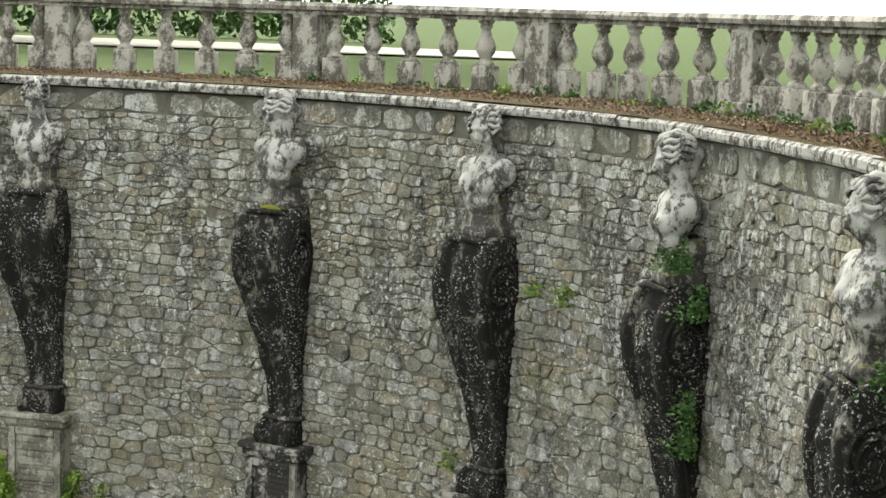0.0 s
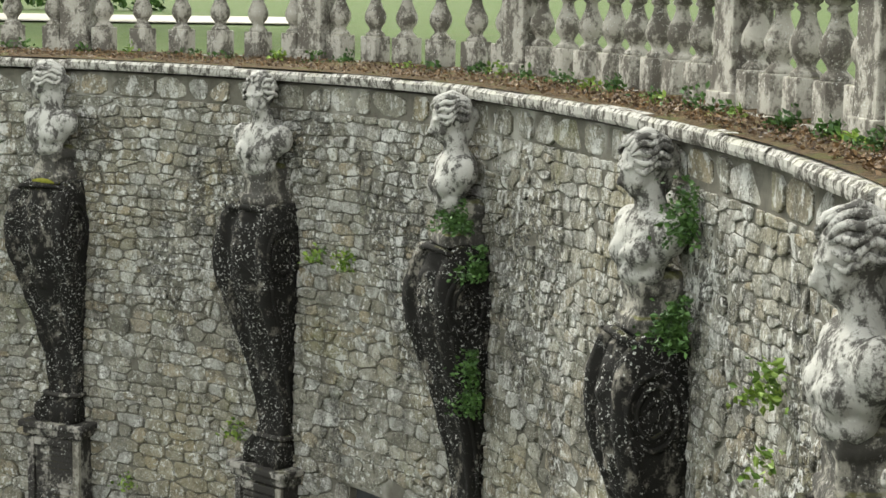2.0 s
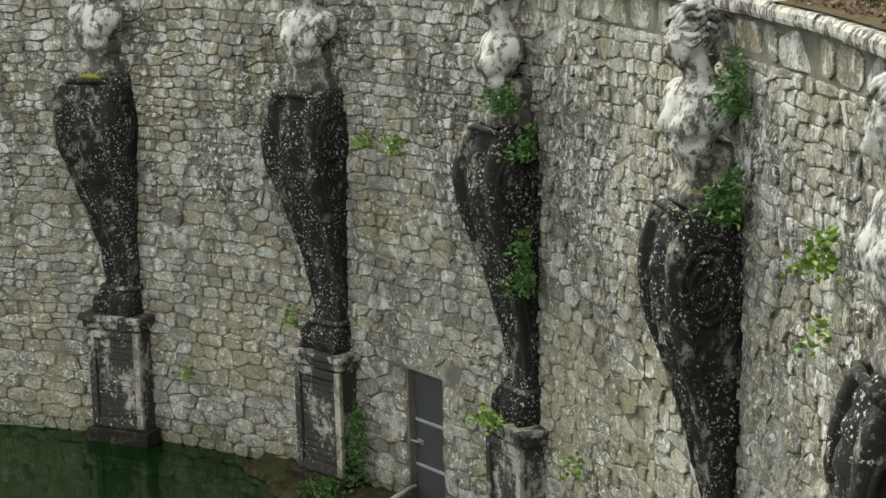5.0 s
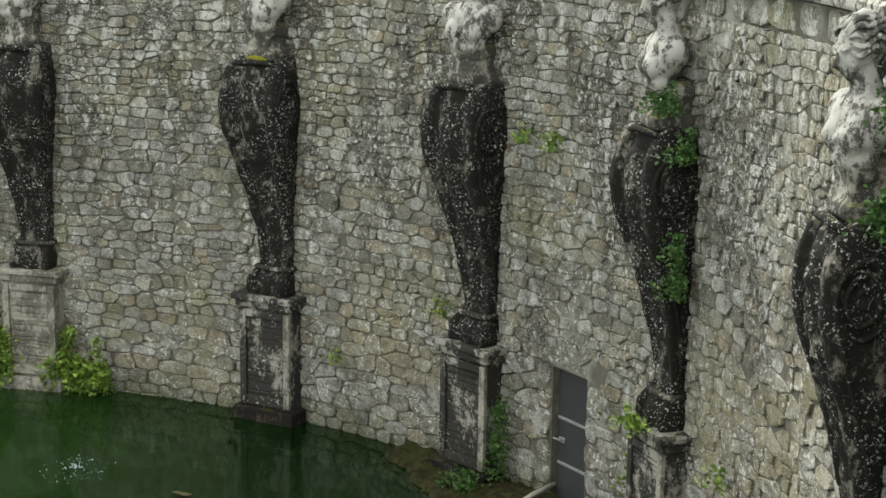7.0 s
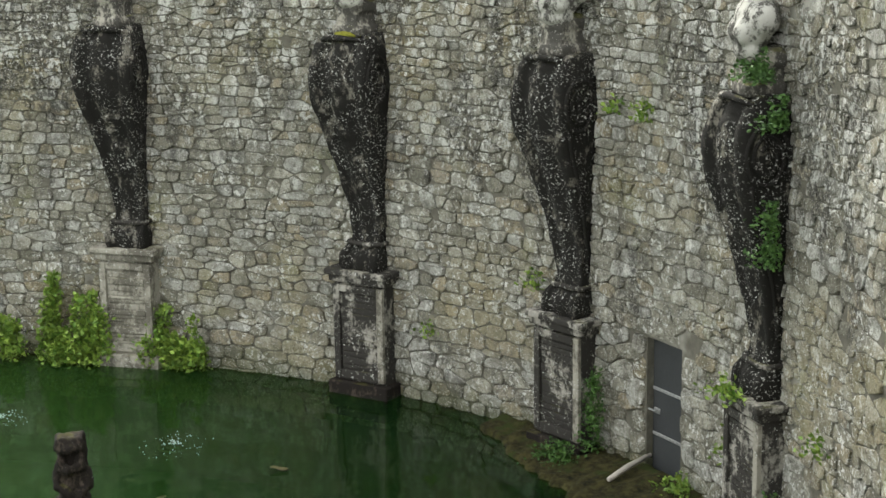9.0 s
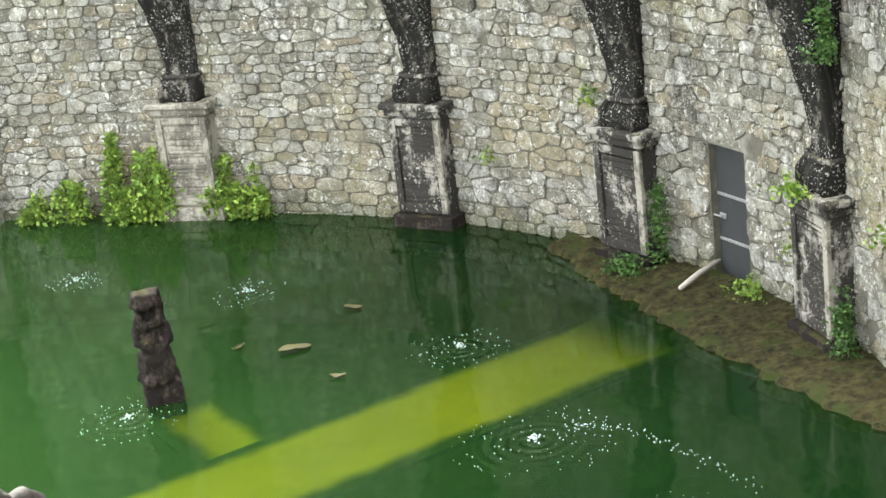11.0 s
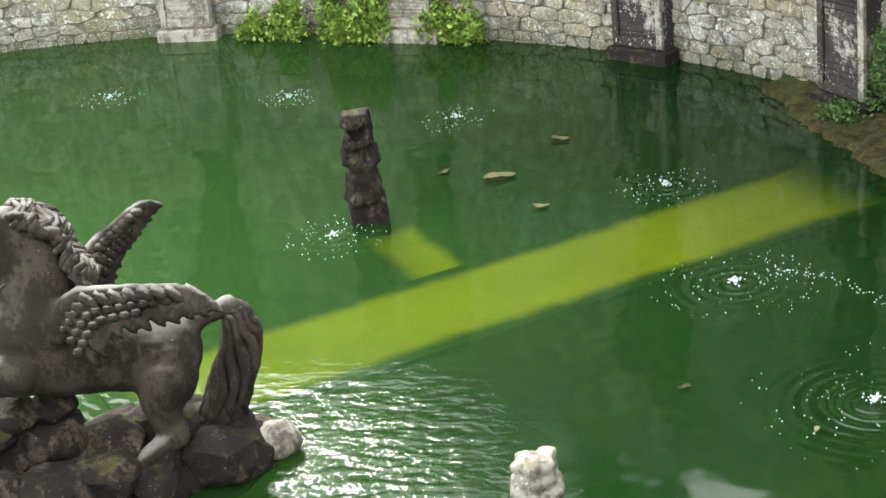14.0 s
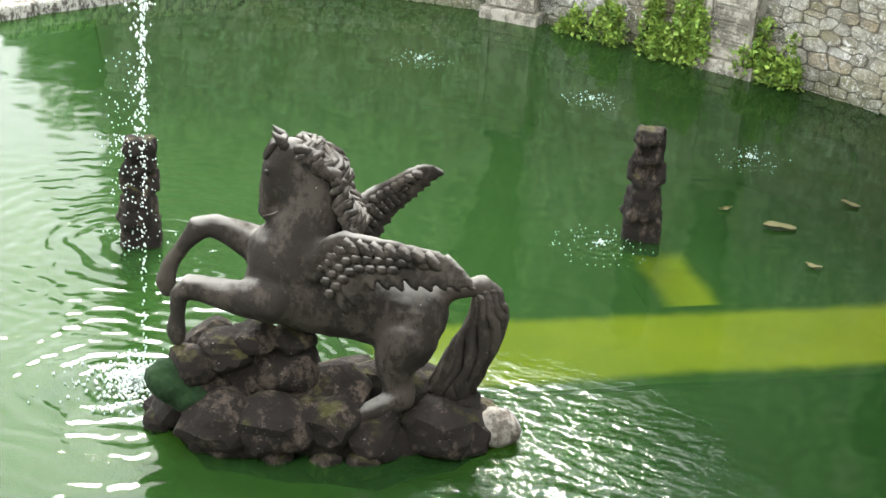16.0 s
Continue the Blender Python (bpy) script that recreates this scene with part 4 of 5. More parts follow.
# ---- small spouting figures in the pool ----
def build_figure(x, y, height, turn, label, material=WETROCK):
    bm = bmesh.new()
    k = height / 1.2
    # block with brow and gaping mouth above, arms folded on the chest, swelling belly, spread foot; a slab stands behind
    box(bm, -0.17, 0.15, -0.14, 0.1, 1.06 * k, 1.16 * k, 0.03)
    limb(bm, [(-0.17, -0.08, 1.05 * k), (0, -0.16, 1.05 * k), (0.15, -0.08, 1.05 * k)], [0.045, 0.05, 0.045], 8)
    box(bm, -0.15, 0.14, -0.06, 0.1, 0.84 * k, 1.07 * k, 0.03)
    blob(bm, (-0.12, -0.09, 0.92 * k), (0.05, 0.06, 0.07))
    blob(bm, (0.11, -0.09, 0.92 * k), (0.05, 0.06, 0.07))
    limb(bm, [(-0.15, -0.06, 0.87 * k), (-0.04, -0.17, 0.83 * k), (0.13, -0.1, 0.86 * k)], [0.05, 0.055, 0.05], 8)
    box(bm, -0.15, 0.16, -0.1, 0.12, 0.5 * k, 0.86 * k, 0.05)
    limb(bm, [(-0.17, -0.03, 0.80 * k), (-0.18, -0.1, 0.66 * k), (-0.03, -0.16, 0.6 * k)], [0.055, 0.055, 0.045], 8)
    limb(bm, [(0.18, -0.03, 0.80 * k), (0.2, -0.09, 0.66 * k), (0.06, -0.16, 0.56 * k)], [0.055, 0.055, 0.045], 8)
    for z, w in ((0.50, 0.16), (0.40, 0.185), (0.29, 0.2)):
        limb(bm, [(-w, -0.02, z * k), (-w * 0.5, -0.15, (z - 0.02) * k), (w * 0.5, -0.15, (z - 0.02) * k), (w, -0.02, z * k)], [0.06, 0.075, 0.075, 0.06], 8)
    box(bm, -0.17, 0.2, -0.12, 0.14, 0.2 * k, 0.52 * k, 0.05)
    box(bm, -0.2, 0.26, -0.16, 0.17, -0.3, 0.24 * k, 0.05)
    box(bm, 0.02, 0.19, 0.06, 0.17, 0.3 * k, 1.14 * k, 0.03)
    ob = carved("fountain_figure", bm, material, 0.024, None, "", 0.02, 9.0, 1)
    ob.matrix_basis = pose(x, y, 0, 0, 0, turn) @ Matrix.Diagonal((0.86, 0.9, 1, 1))
    return tagged(ob, label, "fountain figure", "spouting figures in the pool")


build_figure(-4.50, 16.66, 1.24, 15, "small dark wet stone figure standing in the pool")
build_figure(-8.72, 13.74, 1.14, 30, "small wet stone figure spouting a tall jet")
build_figure(-1.94, 10.87, 0.6, 8, "pale stone head of a figure just above water", PALE)

# ---- sunken walls seen through the water ----
def algae_coat(a, d, half, length):
    """Yellow-green algae, fading unevenly towards the sides and the far end of a sunken wall."""
    n = Nodes("yellow_green_algae", 0.95)
    c = n.mix(n.step(n.noise(1.2, 6, 0.75), 0.3, 0.7), (0.62, 0.58, 0.01), (0.76, 0.69, 0.01))
    x, y = n.math("SUBTRACT", n.axis("X"), a.x), n.math("SUBTRACT", n.axis("Y"), a.y)
    across = n.math("ABSOLUTE", n.math("ADD", n.math("MULTIPLY", x, -d.y), n.math("MULTIPLY", y, d.x)))
    along = n.math("ADD", n.math("MULTIPLY", x, d.x), n.math("MULTIPLY", y, d.y))
    # the fade to bed green paints the blur of murky water into the colour
    rag = n.math("MULTIPLY", n.math("SUBTRACT", n.noise(1.6, 4, 0.6), 0.5), 0.22)
    blurred = n.step(n.math("ADD", across, rag), half - 0.13, half + 0.10)
    ends = n.math("MAXIMUM", n.step(along, length - 1.0, length - 0.1), n.step(along, 0.5, 0.1))
    c = n.mix(n.math("MAXIMUM", blurred, ends), c, (0.03, 0.065, 0.014))
    return n.done(c)


def beam(ax, ay, bx, by, half, z):
    way = Vector((bx - ax, by - ay, 0))
    coat = algae_coat(Vector((ax, ay, 0)), way.normalized(), half, way.length)
    bm = bmesh.new()
    d = Vector((bx - ax, by - ay, 0)).normalized()
    n = Vector((-d.y, d.x, 0))
    rows = []
    for i in range(13):
        u = i / 12
        p = Vector((ax, ay, z)).lerp(Vector((bx, by, z)), u)
        h = half + 0.16 + 0.04 * noise.noise(p * 1.3)
        rows.append([bm.verts.new(p + n * h), bm.verts.new(p - n * h), bm.verts.new(p - n * h + Vector((0, 0, -0.05))), bm.verts.new(p + n * h + Vector((0, 0, -0.05)))])
    for a, b in zip(rows, rows[1:]):
        for k in range(4):
            bm.faces.new((a[k], a[(k + 1) % 4], b[(k + 1) % 4], b[k]))
    bm.faces.new(rows[0])
    bm.faces.new(rows[-1][::-1])
    return tagged(part("sunken_wall", bm, coat, None, "", False), "sunken wall under water covered in yellow-green algae", "sunken wall", "sunken walls in the pool")


beam(-5.92, 12.75, 0.58, 17.78, 0.61, -0.12)
beam(-4.42, 16.85, -2.9, 14.55, 0.27, -0.15)

# ---- mossy ledge at the wall's foot and what lies on it ----
def build_ledge():
    a, b = near(-0.25, 20.5), near(3.25, 14.1)
    verts, faces, n, m = [], [], 90, 9
    for i in range(n):
        u = i / (n - 1)
        s = a + (b - a) * u
        reach = 0.15 + 1.15 * math.sin(math.pi * min(1, u * 0.95 + 0.04)) ** 0.8 + 0.16 * noise.noise(Vector((s * 2.3, 1, 0))) + 0.09 * noise.noise(Vector((s * 7, 4, 0)))
        for k in range(m):
            v = k / (m - 1)
            p = on(s, reach * v, 0)
            z = 0.09 * (1 - v) + 0.035 + 0.035 * noise.noise(p * 3.1) + 0.03 * noise.noise(p * 9)
            p.z = z if k < m - 1 else -0.1
            verts.append(p)
    for i in range(n - 1):
        for k in range(m - 1):
            faces.append((i * m + k, i * m + k + 1, (i + 1) * m + k + 1, (i + 1) * m + k))
    tagged(raw_mesh("mossy_ledge", verts, faces, DEBRIS, None, True), "brown-green mossy ledge at the foot of the wall", "ledge", "", "structure")


build_ledge()
bm = bmesh.new()
limb(bm, [(-0.34, 0, 0), (0.0, 0.01, 0.02), (0.34, -0.01, 0.03)], [0.03, 0.034, 0.028], 6)
ob = part("driftwood_stick", bm, WOOD, None, "")
ob.matrix_basis = pose(1.19, 18.5, 0.16, 0, -6, 47)
tagged(ob, "bleached wooden stick lying on the mossy ledge", "stick")

for k, (x, y, w, turn) in enumerate(((-12.5, 23.1, 1.4, 52), (-13.4, 21.95, 1.5, 57), (-14.1, 20.55, 1.5, 64), (-14.75, 19.05, 1.6, 67), (-15.35, 17.5, 1.6, 70))):
    bm = bmesh.new()
    box(bm, -w / 2, w / 2, -0.4, 0.4, -0.3, 0.2, 0.04)
    for v in bm.verts:
        v.co += Vector((0, 0, 0.03 * noise.noise(v.co * 3 + Vector((k, 0, 0)))))
    ob = part("stone_slab", bm, COPING, None, "", False)
    ob.matrix_basis = pose(x, y, 0, 0, 0, turn)
    tagged(ob, "pale stone slab at the water's edge", "stone slab", "slabs at the water's edge")


# ---- plants ----
def bush(s, depth, z, width, height, count, size, material, name, label, group, seed, droop=0.3):
    """Leaves on short stems over an uneven mound that leans on the wall."""
    rng = random.Random(seed)
    verts, faces = [], []
    n, base = inward(s), on(s, depth, z)
    along = Vector((-n.y, n.x, 0))
    lobes = [(rng.uniform(-0.5, 0.5) * width, rng.uniform(0.25, 0.95), rng.uniform(0.14, 0.3) * width) for _ in range(6)]
    for _ in range(count):
        lx, lh, lr = rng.choice(lobes)
        h = lh * height * rng.random() ** 0.8
        thin = 1 - 0.55 * h / height
        x = lx * thin + rng.gauss(0, lr * 0.6) * thin
        d = abs(rng.gauss(0, 0.13)) * thin
        p = base + along * x + Vector((0, 0, h)) + n * d
        leaf_faces(verts, faces, p, (n.x * 0.6, n.y * 0.6, 0.5), size * rng.uniform(0.6, 1.25), rng, droop)
    ob = raw_mesh(name, verts, faces, material)
    return tagged(ob, label, "plant", group, "stuff")


P1, P3, P4, P5, P6 = HERM_S[1], HERM_S[3], HERM_S[4], HERM_S[5], HERM_S[6]
FERN = "bright green leafy plant at the foot of the wall"
for k, (ds, w, h, c) in enumerate(((-1.12, 0.4, 1.15, 800), (-0.58, 0.6, 1.1, 1200), (0.60, 0.62, 0.98, 1400), (-1.75, 0.6, 0.62, 600), (-2.4, 0.55, 0.4, 420), (-0.85, 0.7, 0.5, 700), (0.95, 0.3, 0.7, 260))):
    bush(P1 + ds, 0.1 + 0.12 * (k % 2), 0.0, w * 1.1, h * 1.12, int(c * 1.5), 0.085, LEAF, "leafy_plant", FERN, "plants at the wall's foot", 40 + k)
IVY = "dark green ivy hanging from the wall"
for k, (s, d, z, w, h, c) in enumerate(((P5 + 0.5, 0.05, 5.25, 0.22, 0.6, 220), (P5 + 0.48, 0.08, 4.5, 0.3, 0.55, 400), (P4 + 0.26, 0.25, 4.72, 0.42, 0.32, 330), (P4 + 0.52, 0.12, 4.28, 0.25, 0.4, 220),
                                        (P4 + 0.46, 0.16, 3.0, 0.22, 0.75, 330), (P3 + 0.56, 0.1, 0.1, 0.26, 1.45, 420), (P4 + 0.58, 0.12, 0.1, 0.3, 0.9, 350), (P3 + 0.45, 0.5, 0.05, 0.7, 0.3, 320))):
    bush(s, d, z, w, h, int(c * 1.5), 0.052, DARKLEAF, "ivy", IVY, "ivy on the wall", 60 + k, 1.2)
WEED = "small green weed growing from a wall joint"
for k, (s, d, z, w, h, c) in enumerate(((P5 + 2.2, 0.03, 4.5, 0.35, 0.4, 130), (P5 + 2.2, 0.03, 4.0, 0.25, 0.3, 40), (P3 + 1.2, 0.03, 3.95, 0.5, 0.3, 70), (P3 + 0.75, 0.03, 4.0, 0.25, 0.25, 50), (P4 - 0.1, 0.35, 1.62, 0.6, 0.22, 160),
                                        (DOOR_B + 0.25, 0.1, 0.06, 0.7, 0.32, 200), (P4 - 0.55, 0.04, 0.7, 0.25, 0.5, 60), (P3 - 0.55, 0.03, 1.8, 0.3, 0.3, 60), (HERM_S[2] + 1.0, 0.03, 0.9, 0.3, 0.25, 40), (P4 + 1.3, 0.03, 1.4, 0.3, 0.3, 60))):
    bush(s, d, z, w, h, c, 0.065, LEAF, "wall_weed", WEED, "weeds in the wall", 90 + k)
rng = random.Random(8)
for k in range(26):
    s = P3 - 5.0 + k * 0.62 + rng.uniform(-0.3, 0.3)
    bush(s, -bal(s) + 0.3, BASE - 0.06, rng.uniform(0.2, 0.6), rng.uniform(0.1, 0.26), rng.randint(40, 110), 0.06, DARKLEAF if k % 3 else LEAF, "weed_tuft", "green weed tuft at the foot of the balustrade", "weeds on the walkway", 120 + k)
verts, faces = [], []
for k in range(9000):
    s = rng.uniform(HERM_S[1] - 3, S1)
    d = -0.02 - (bal(s) - 0.25) * rng.random() ** 1.2
    p = on(s, d, 6.08 + 0.03 * rng.random() - 0.015 * d)
    leaf_faces(verts, faces, p, (rng.gauss(0, 1), rng.gauss(0, 1), 0.5), rng.uniform(0.02, 0.05), rng, 0.0)
tagged(raw_mesh("leaf_litter", verts, faces, FALLEN), "reddish brown fallen leaves on the walkway", "leaf litter", "", "stuff")
# moss cushion on top of one scroll
bm = bmesh.new()
blob(bm, (0, 0, 0), (0.2, 0.16, 0.05))
for v in bm.verts:
    v.co += v.co.normalized() * 0.02 * noise.noise(v.co * 12)
ob = part("moss_cushion", bm, ground_material("yellow_moss", (0.16, 0.17, 0.02), (0.26, 0.25, 0.04), (0.2, 0.2, 0.03), 14.0), None)
ob.matrix_basis = stand(HERM_S[2], 0.3, 4.61)
tagged(ob, "yellow-green moss cushion on a scroll bracket", "moss")


def dead_leaf(x, y, size, turn, k):
    bm = bmesh.new()
    rows = []
    for i in range(7):
        u = i / 6
        w = size * 0.24 * math.sin(math.pi * (0.06 + 0.9 * u)) * (1 + 0.35 * math.sin(u * 9 + k))
        rows.append([bm.verts.new((size * (u - 0.5), w * q, 0.022 + 0.02 * abs(q) + 0.012 * math.sin(u * 5 + k))) for q in (-1, 0, 1)])
    for a, b in zip(rows, rows[1:]):
        for q in (0, 1):
            bm.faces.new((a[q], a[q + 1], b[q + 1], b[q]))
    bmesh.ops.solidify(bm, geom=bm.faces[:], thickness=0.006)
    ob = part("floating_leaf", bm, DRYLEAF, None)
    ob.matrix_basis = pose(x, y, 0, 0, 0, turn)
    tagged(ob, "dead yellowish leaf floating on the water", "leaf", "leaves on the water")


for k, (x, y, size, turn) in enumerate(((-3.25, 17.72, 0.36, 20), (-2.72, 18.83, 0.22, -5), (-2.69, 16.84, 0.18, 170), (-3.9, 17.9, 0.16, 40), (-1.0, 12.9, 0.1, 0), (0.05, 12.2, 0.08, 60))):
    dead_leaf(x, y, size, turn, k)


# ---- drops, splashes and the jet ----
def drops(name, spots, label, category, group=""):
    verts, faces = [], []
    for (x, y, z), r in spots:
        i = len(verts)
        verts += [(x + r, y, z), (x - r, y, z), (x, y + r, z), (x, y - r, z), (x, y, z + r * 1.2), (x, y, z - r * 1.2)]
        faces += [tuple(i + k for k in f) for f in ((0, 2, 4), (2, 1, 4), (1, 3, 4), (3, 0, 4), (2, 0, 5), (1, 2, 5), (3, 1, 5), (0, 3, 5))]
    return tagged(raw_mesh(name, verts, faces, FOAM, None, True), label, category, group, "stuff")


rng = random.Random(21)
for x, y, reach in SPLASHES[:7]:
    spots = []
    for k in range(int(45 + 120 * reach)):
        a, d = rng.uniform(0, math.tau), reach * (0.25 + 0.75 * rng.random()) if k % 4 else abs(rng.gauss(0, 0.05))
        spots.append(((x + d * math.cos(a), y + d * math.sin(a), 0.012 if d > 0.15 else 0.02 + 0.05 * rng.random()), rng.uniform(0.003, 0.0085) if d > 0.15 else rng.uniform(0.005, 0.013)))
    drops("water_splash", spots, "white splash with bubbles on the pool", "splash", "splashes on the pool")
# drops drifting in an arc between two splashes
spots = [((-0.4 + 1.6 * u + rng.gauss(0, 0.05), 15.2 - 1.6 * u * u + rng.gauss(0, 0.06), 0.012), rng.uniform(0.004, 0.009)) for u in (rng.random() for _ in range(110))]
drops("bubble_trail", spots, "trail of small bubbles drifting on the pool", "bubbles")

TOP_A, TOP_B = Vector((-8.72, 13.74, 1.15)), Vector((-7.05, 11.2, 0.0))
spots = []
for k in range(380):
    u = rng.random()
    p = TOP_A.lerp(TOP_B, u)
    p.z = 1.15 * (1 - u) + 9.4 * u * (1 - u) * (1 - 0.12 * u)
    up = u < 0.45
    wide = (0.012 + 0.05 * abs(math.sin(u * 40))) if up else 0.012
    p += Vector((rng.gauss(0, wide), rng.gauss(0, wide), rng.gauss(0, 0.03)))
    spots.append((p, rng.uniform(0.008, 0.02) if up else rng.uniform(0.007, 0.013)))
for k in range(70):
    h = rng.random()
    spots.append(((-8.78 + rng.gauss(0, 0.10 + 0.05 * h), 13.6 + rng.gauss(0, 0.1), 0.95 + 1.0 * h), rng.uniform(0.005, 0.012)))
drops("water_jet", spots, "thin white arc of water with falling drops", "water jet")
spots = []
for k in range(900):
    a, d = rng.uniform(0, math.tau), abs(rng.gauss(0, 0.26))
    spots.append(((-7.12 + d * math.cos(a), 11.2 + d * math.sin(a), 0.01 + max(0, 0.12 - d * 0.3) * rng.random()), rng.uniform(0.006, 0.018)))
drops("jet_foam", spots, "white foam where the jet meets the pool", "foam")
spots = []
for k in range(200):
    spots.append(((-8.72 + rng.gauss(0, 0.14), 13.58 + rng.gauss(0, 0.1), rng.uniform(0.0, 1.15)), rng.uniform(0.006, 0.014)))
drops("dripping_water", spots, "drops running down the spouting figure", "water drops")

# mossy boulder at the horse's feet
bm = bmesh.new()
blob(bm, (0, 0, 0), (0.2, 0.2, 0.17))
blob(bm, (0.16, -0.06, -0.1), (0.16, 0.14, 0.12))
ob = carved("mossy_boulder", bm, ground_material("wet_green_moss", (0.008, 0.022, 0.008), (0.022, 0.05, 0.018), (0.012, 0.028, 0.012), 8.0), 0.025, None, "", 0.03, 6.0, 0)
ob.matrix_basis = pose(HX, HY, 0, 0, 0, HORSE_TURN) @ pose(-1.28, -0.28, 0.5)
tagged(ob, "dark green moss-covered boulder under the horse", "rock")

# ---- beyond the balustrade: path, hedge, trees ----
bm = bmesh.new()
box(bm, -70, 2, 44, 52, 6.005, 6.03, 0)
tagged(part("gravel_path", bm, GRAVEL, None, "", False), "pale gravel path across the lawn", "path", "", "structure")
verts, faces = [], []
rng = random.Random(77)
for k in range(9000):
    x = rng.uniform(-60, -2)
    leaf_faces(verts, faces, (x, 62 + rng.gauss(0, 0.6), 6.0 + rng.random() * 1.5), (0, -0.6, 0.4), rng.uniform(0.2, 0.45), rng)
tagged(raw_mesh("hedge", verts, faces, DARKLEAF), "dark clipped hedge beyond the lawn", "hedge", "", "stuff")


def tree(x, y, top, seed):
    rng = random.Random(seed)
    ob = thing("tree", "tall dark leafy tree beyond the lawn", "tree", "trees round the lawn", pose(x, y, 6.0 if x > -26 else 0.2))
    bm = bmesh.new()
    limb(bm, [(0, 0, -0.2), (0.1, 0.1, top * 0.25), (-0.1, 0, top * 0.5), (0, 0, top * 0.8)], [0.13, 0.13, 0.12, 0.06], 8)
    for k in range(7):
        a, z = rng.uniform(0, math.tau), top * rng.uniform(0.25, 0.6)
        limb(bm, [(0, 0, z), (1.2 * math.cos(a), 1.2 * math.sin(a), z + 0.9), (3.0 * math.cos(a), 3.0 * math.sin(a), z + 2.0)], [0.14, 0.1, 0.04], 6)
    part("trunk", bm, BARK, ob)
    verts, faces = [], []
    clumps = []
    for k in range(30):
        a, u = rng.uniform(0, math.tau), rng.random()
        r = (3.4 + top * 0.07) * math.sin(math.pi * (0.16 + 0.8 * u)) * rng.uniform(0.4, 1.0)
        clumps.append((Vector((r * math.cos(a), r * math.sin(a), top * (0.24 + 0.74 * u))), rng.uniform(0.9, 1.9)))
    for c, r in clumps:
        for k in range(110):
            d = Vector((rng.gauss(0, 1), rng.gauss(0, 1), rng.gauss(0, 0.8))).normalized()
            leaf_faces(verts, faces, c + d * r * rng.uniform(0.6, 1.05), d, rng.uniform(0.5, 0.9), rng)
    raw_mesh("crown", verts, faces, DARKLEAF, ob)


for k, (bearing, far, top) in enumerate(((-78, 46, 12), (-66, 48, 11), (-54, 50, 10), (-43, 50, 9), (-33, 50, 9.5), (-24, 49, 11), (-16, 50, 12), (-9, 47, 20), (28, 34, 22), (42, 32, 20), (58, 32, 18))):
    tree(far * math.sin(radians(bearing)), far * math.cos(radians(bearing)), top, 300 + k)

# ---- rubble stones of the wall ----
def block_shape(s, z, w, h, proud, rng):
    """A squared block of the top course or a door jamb: outline on the wall."""
    return [(s + a * (w / 2 - 0.006) * rng.uniform(0.96, 1), z + b * (h / 2 - 0.006) * rng.uniform(0.96, 1)) for a, b in ((-1, -1), (1, -1), (1, 1), (-1, 1))], proud


def squared_blocks(rng):
    out, s = [], S0 - 0.5
    while s < S1:
        w = rng.uniform(0.3, 0.75)
        out.append(block_shape(s + w / 2, TOP - 0.14, w, 0.27, rng.uniform(0.008, 0.02), rng))
        s += w
    for side, edge in ((-1, DOOR_A), (1, DOOR_B)):
        z = 0.0
        while z < DOOR_TOP - 0.05:
            h, w = min(rng.uniform(0.2, 0.36), DOOR_TOP + 0.02 - z), rng.uniform(0.2, 0.34)
            out.append(block_shape(edge + side * (w / 2 + 0.004), z + h / 2, w, h, rng.uniform(0.02, 0.04), rng))
            z += h
    out.append(block_shape((DOOR_A + DOOR_B) / 2, DOOR_TOP + 0.13, DOOR_B - DOOR_A + 0.45, 0.2, 0.03, rng))
    return out


def clip(poly, px, pz, nx, nz):
    """The part of a convex outline on the inner side of a line."""
    out = []
    for k, a in enumerate(poly):
        b = poly[(k + 1) % len(poly)]
        da, db = (a[0] - px) * nx + (a[1] - pz) * nz, (b[0] - px) * nx + (b[1] - pz) * nz
        if da <= 0:
            out.append(a)
        if da * db < 0:
            u = da / (da - db)
            out.append((a[0] + (b[0] - a[0]) * u, a[1] + (b[1] - a[1]) * u))
    return out


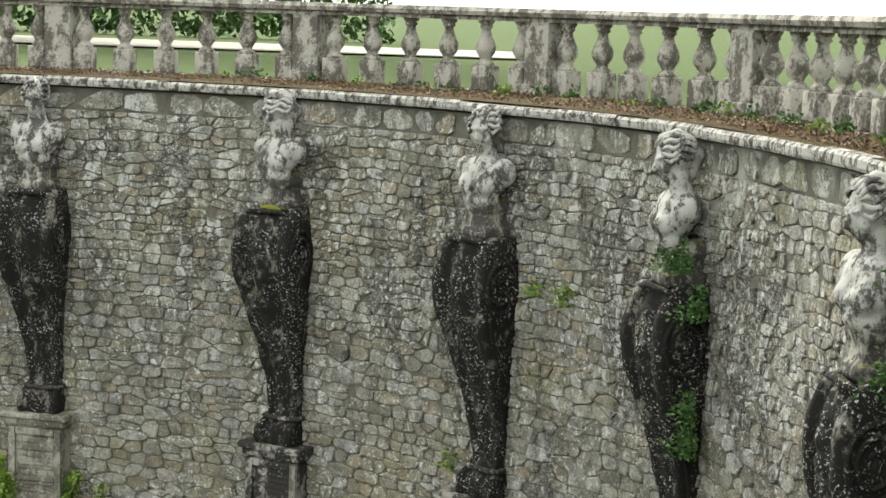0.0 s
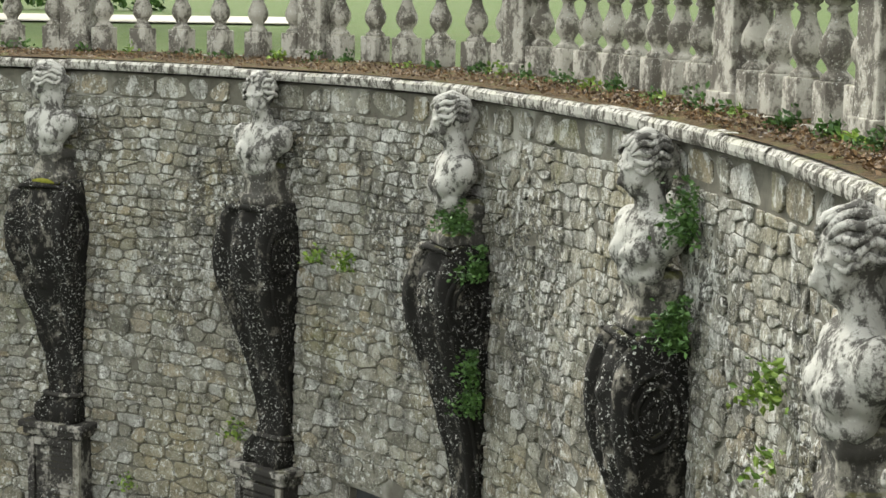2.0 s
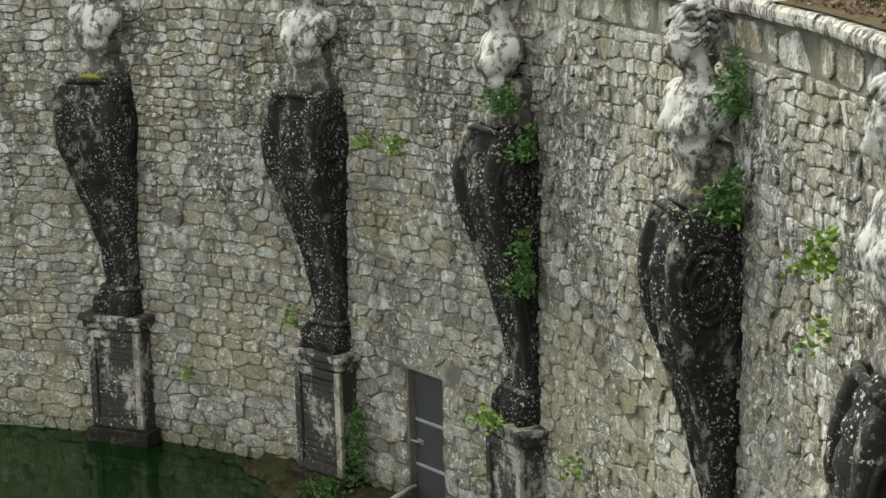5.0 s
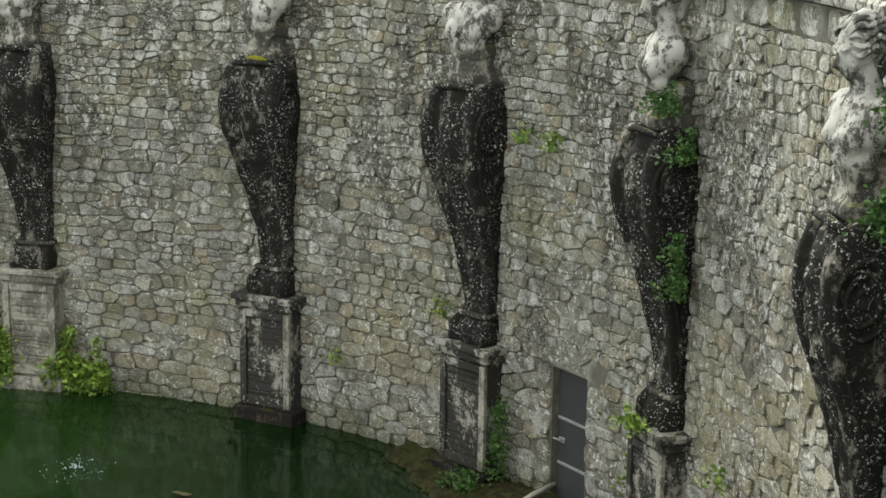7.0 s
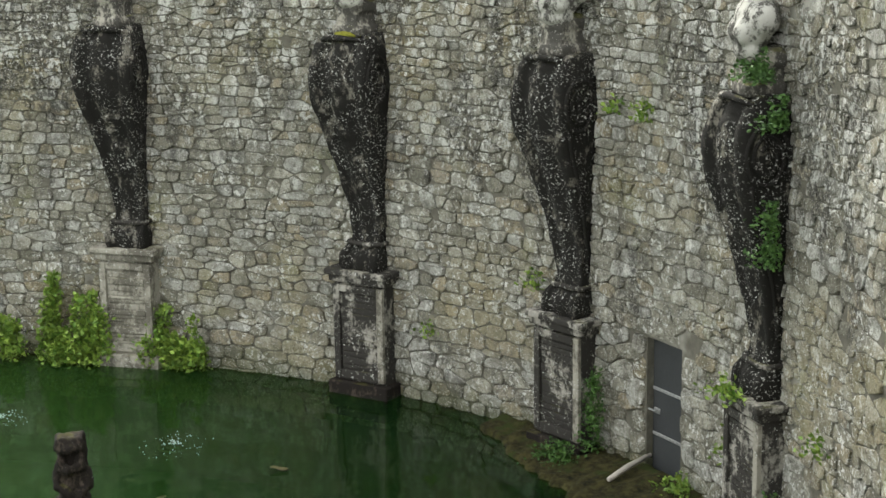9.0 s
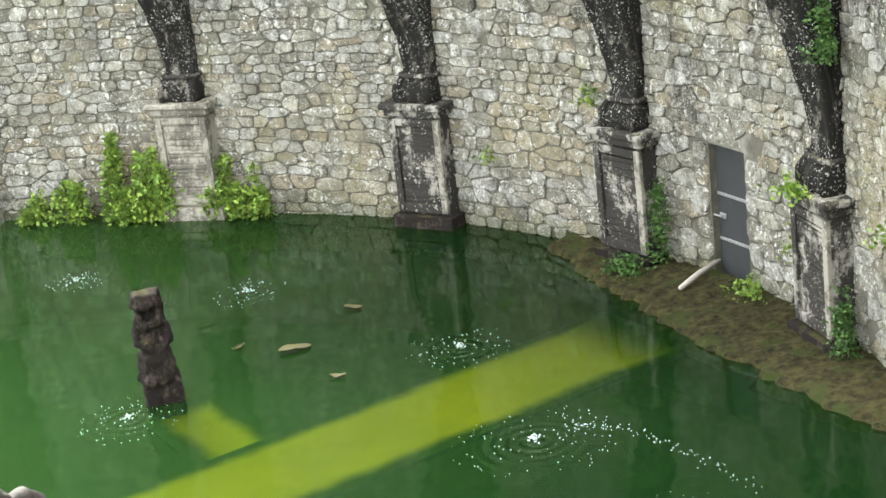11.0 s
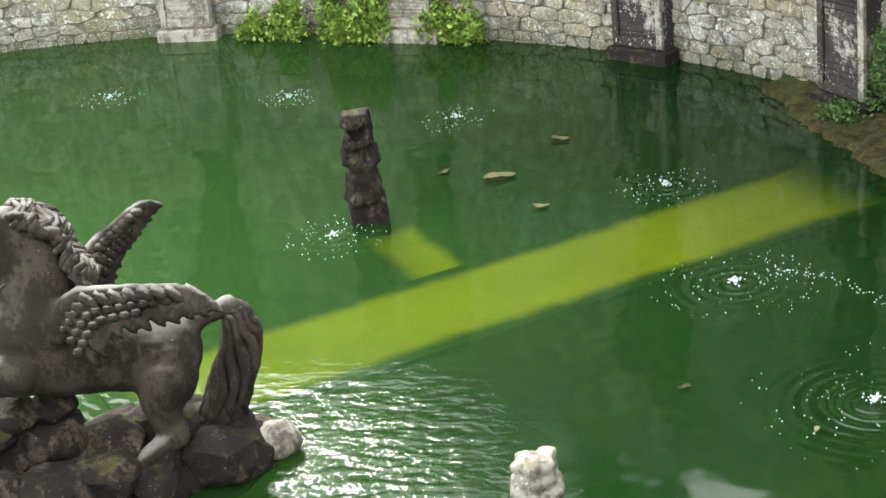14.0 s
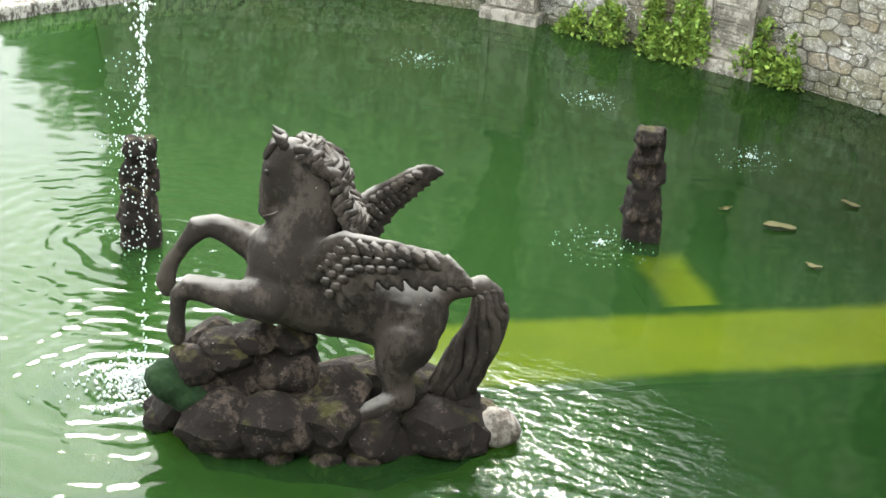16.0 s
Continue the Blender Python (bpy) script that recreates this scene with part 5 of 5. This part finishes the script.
def rubble_cells(rng):
    """Uneven stones that fit each other: cells round jittered points in rough courses."""
    seeds, z = [], -0.35
    top = TOP - 0.28
    while z < top + 0.1:
        h = 0.172 - 0.008 * max(0, z) + rng.uniform(-0.045, 0.04)
        s = S0 - 0.6 + rng.uniform(0, 0.3)
        while s < S1:
            w = h * rng.uniform(0.9, 2.5)
            if rng.random() > 0.07:
                wave = 0.06 * noise.noise(Vector((s * 0.7, z, 0)))
                seeds.append((s + w / 2, z + h / 2 + wave + rng.uniform(-0.13, 0.13) * h))
                if rng.random() < 0.14:
                    seeds.append((s + w / 2 + rng.uniform(-0.04, 0.04), z + h * rng.uniform(-0.1, 0.0)))
            s += w
        z += h
    ASPECT, cell = 2.1, 0.4
    FLAT_S = HERM_S[4]  # beyond it the wall is pointed flush
    grid = collections.defaultdict(list)
    for k, (a, b) in enumerate(seeds):
        grid[int(a / ASPECT // cell), int(b // cell)].append(k)
    out = []
    for k, (a, b) in enumerate(seeds):
        a = a / ASPECT
        i, j = int(a // cell), int(b // cell)
        poly = [(a - 0.26, b - 0.24), (a + 0.26, b - 0.24), (a + 0.26, b + 0.24), (a - 0.26, b + 0.24)]
        for di in (-1, 0, 1):
            for dj in (-1, 0, 1):
                for q in grid.get((i + di, j + dj), ()):
                    if q != k:
                        c, d = seeds[q][0] / ASPECT, seeds[q][1]
                        if abs(c - a) < 0.42 and abs(d - b) < 0.42:
                            poly = clip(poly, (a + c) / 2, (b + d) / 2, c - a, d - b)
        poly = clip(poly, a, top, 0, 1)
        if len(poly) > 2:
            out.append(([(x * ASPECT, y) for x, y in poly], rng.uniform(0.012, 0.04) * (0.6 if poly[0][0] * ASPECT > FLAT_S else 1.0)))
    return out


def stone_mesh(outline, proud, gap, rng):
    """Corners cut, edges drawn in to leave a joint, face swollen and tilted a little."""
    cx = sum(p[0] for p in outline) / len(outline)
    cz = sum(p[1] for p in outline) / len(outline)
    ring = []
    for k, a in enumerate(outline):
        before, after = outline[k - 1], outline[(k + 1) % len(outline)]
        for other in (before, after):
            u = rng.uniform(0.12, 0.3)
            ring.append((a[0] + (other[0] - a[0]) * u - cx, a[1] + (other[1] - a[1]) * u - cz))
    n, p0 = inward(cx), on(cx, 0, cz)
    along = Vector((-n.y, n.x, 0))
    tx, tz = rng.uniform(-0.12, 0.12), rng.uniform(-0.16, 0.1)
    verts, m = [], len(ring)
    for inset, d in ((gap, -0.012), (gap * 1.15, proud * 0.72), (gap * 1.9 + 0.008, proud)):
        for x, y in ring:
            r = max(0.02, math.hypot(x, y))
            f = max(0.3, 1 - inset / r)
            verts.append(p0 + along * (x * f) + Vector((0, 0, y * f)) + n * (d + (x * tx + y * tz) * (d > 0)))
    faces = [(r + k, r + (k + 1) % m, r + m + (k + 1) % m, r + m + k) for r in (0, m) for k in range(m)]
    faces.append(tuple(range(2 * m, 3 * m)))
    return verts, faces


def build_stones():
    rng = random.Random(3)
    picked = near(3.1, 13.8), near(3.35, 9.3)
    verts, faces, single = [], [], 0
    blocks = squared_blocks(rng)
    for kind, outline, proud in [("b", *b) for b in blocks] + [("r", *c) for c in rubble_cells(rng)]:
        s = sum(p[0] for p in outline) / len(outline)
        z = sum(p[1] for p in outline) / len(outline)
        if kind == "r" and DOOR_A - 0.27 < s < DOOR_B + 0.27 and -0.1 < z < DOOR_TOP + 0.22:
            continue
        v, f = stone_mesh(outline, proud, rng.uniform(0.005, 0.011), rng)
        if single < 300 and picked[0] < s < picked[1] and z > 3.4:
            c = sum(v, Vector()) / len(v)
            ob = raw_mesh("stone", [p - c for p in v], f, RUBBLE, WALL)
            ob.location = c
            single += 1
        else:
            i = len(verts)
            verts += v
            faces += [tuple(i + k for k in q) for q in f]
    tagged(raw_mesh("rubble", verts, faces, RUBBLE, WALL), "", "", "", "stuff")


build_stones()
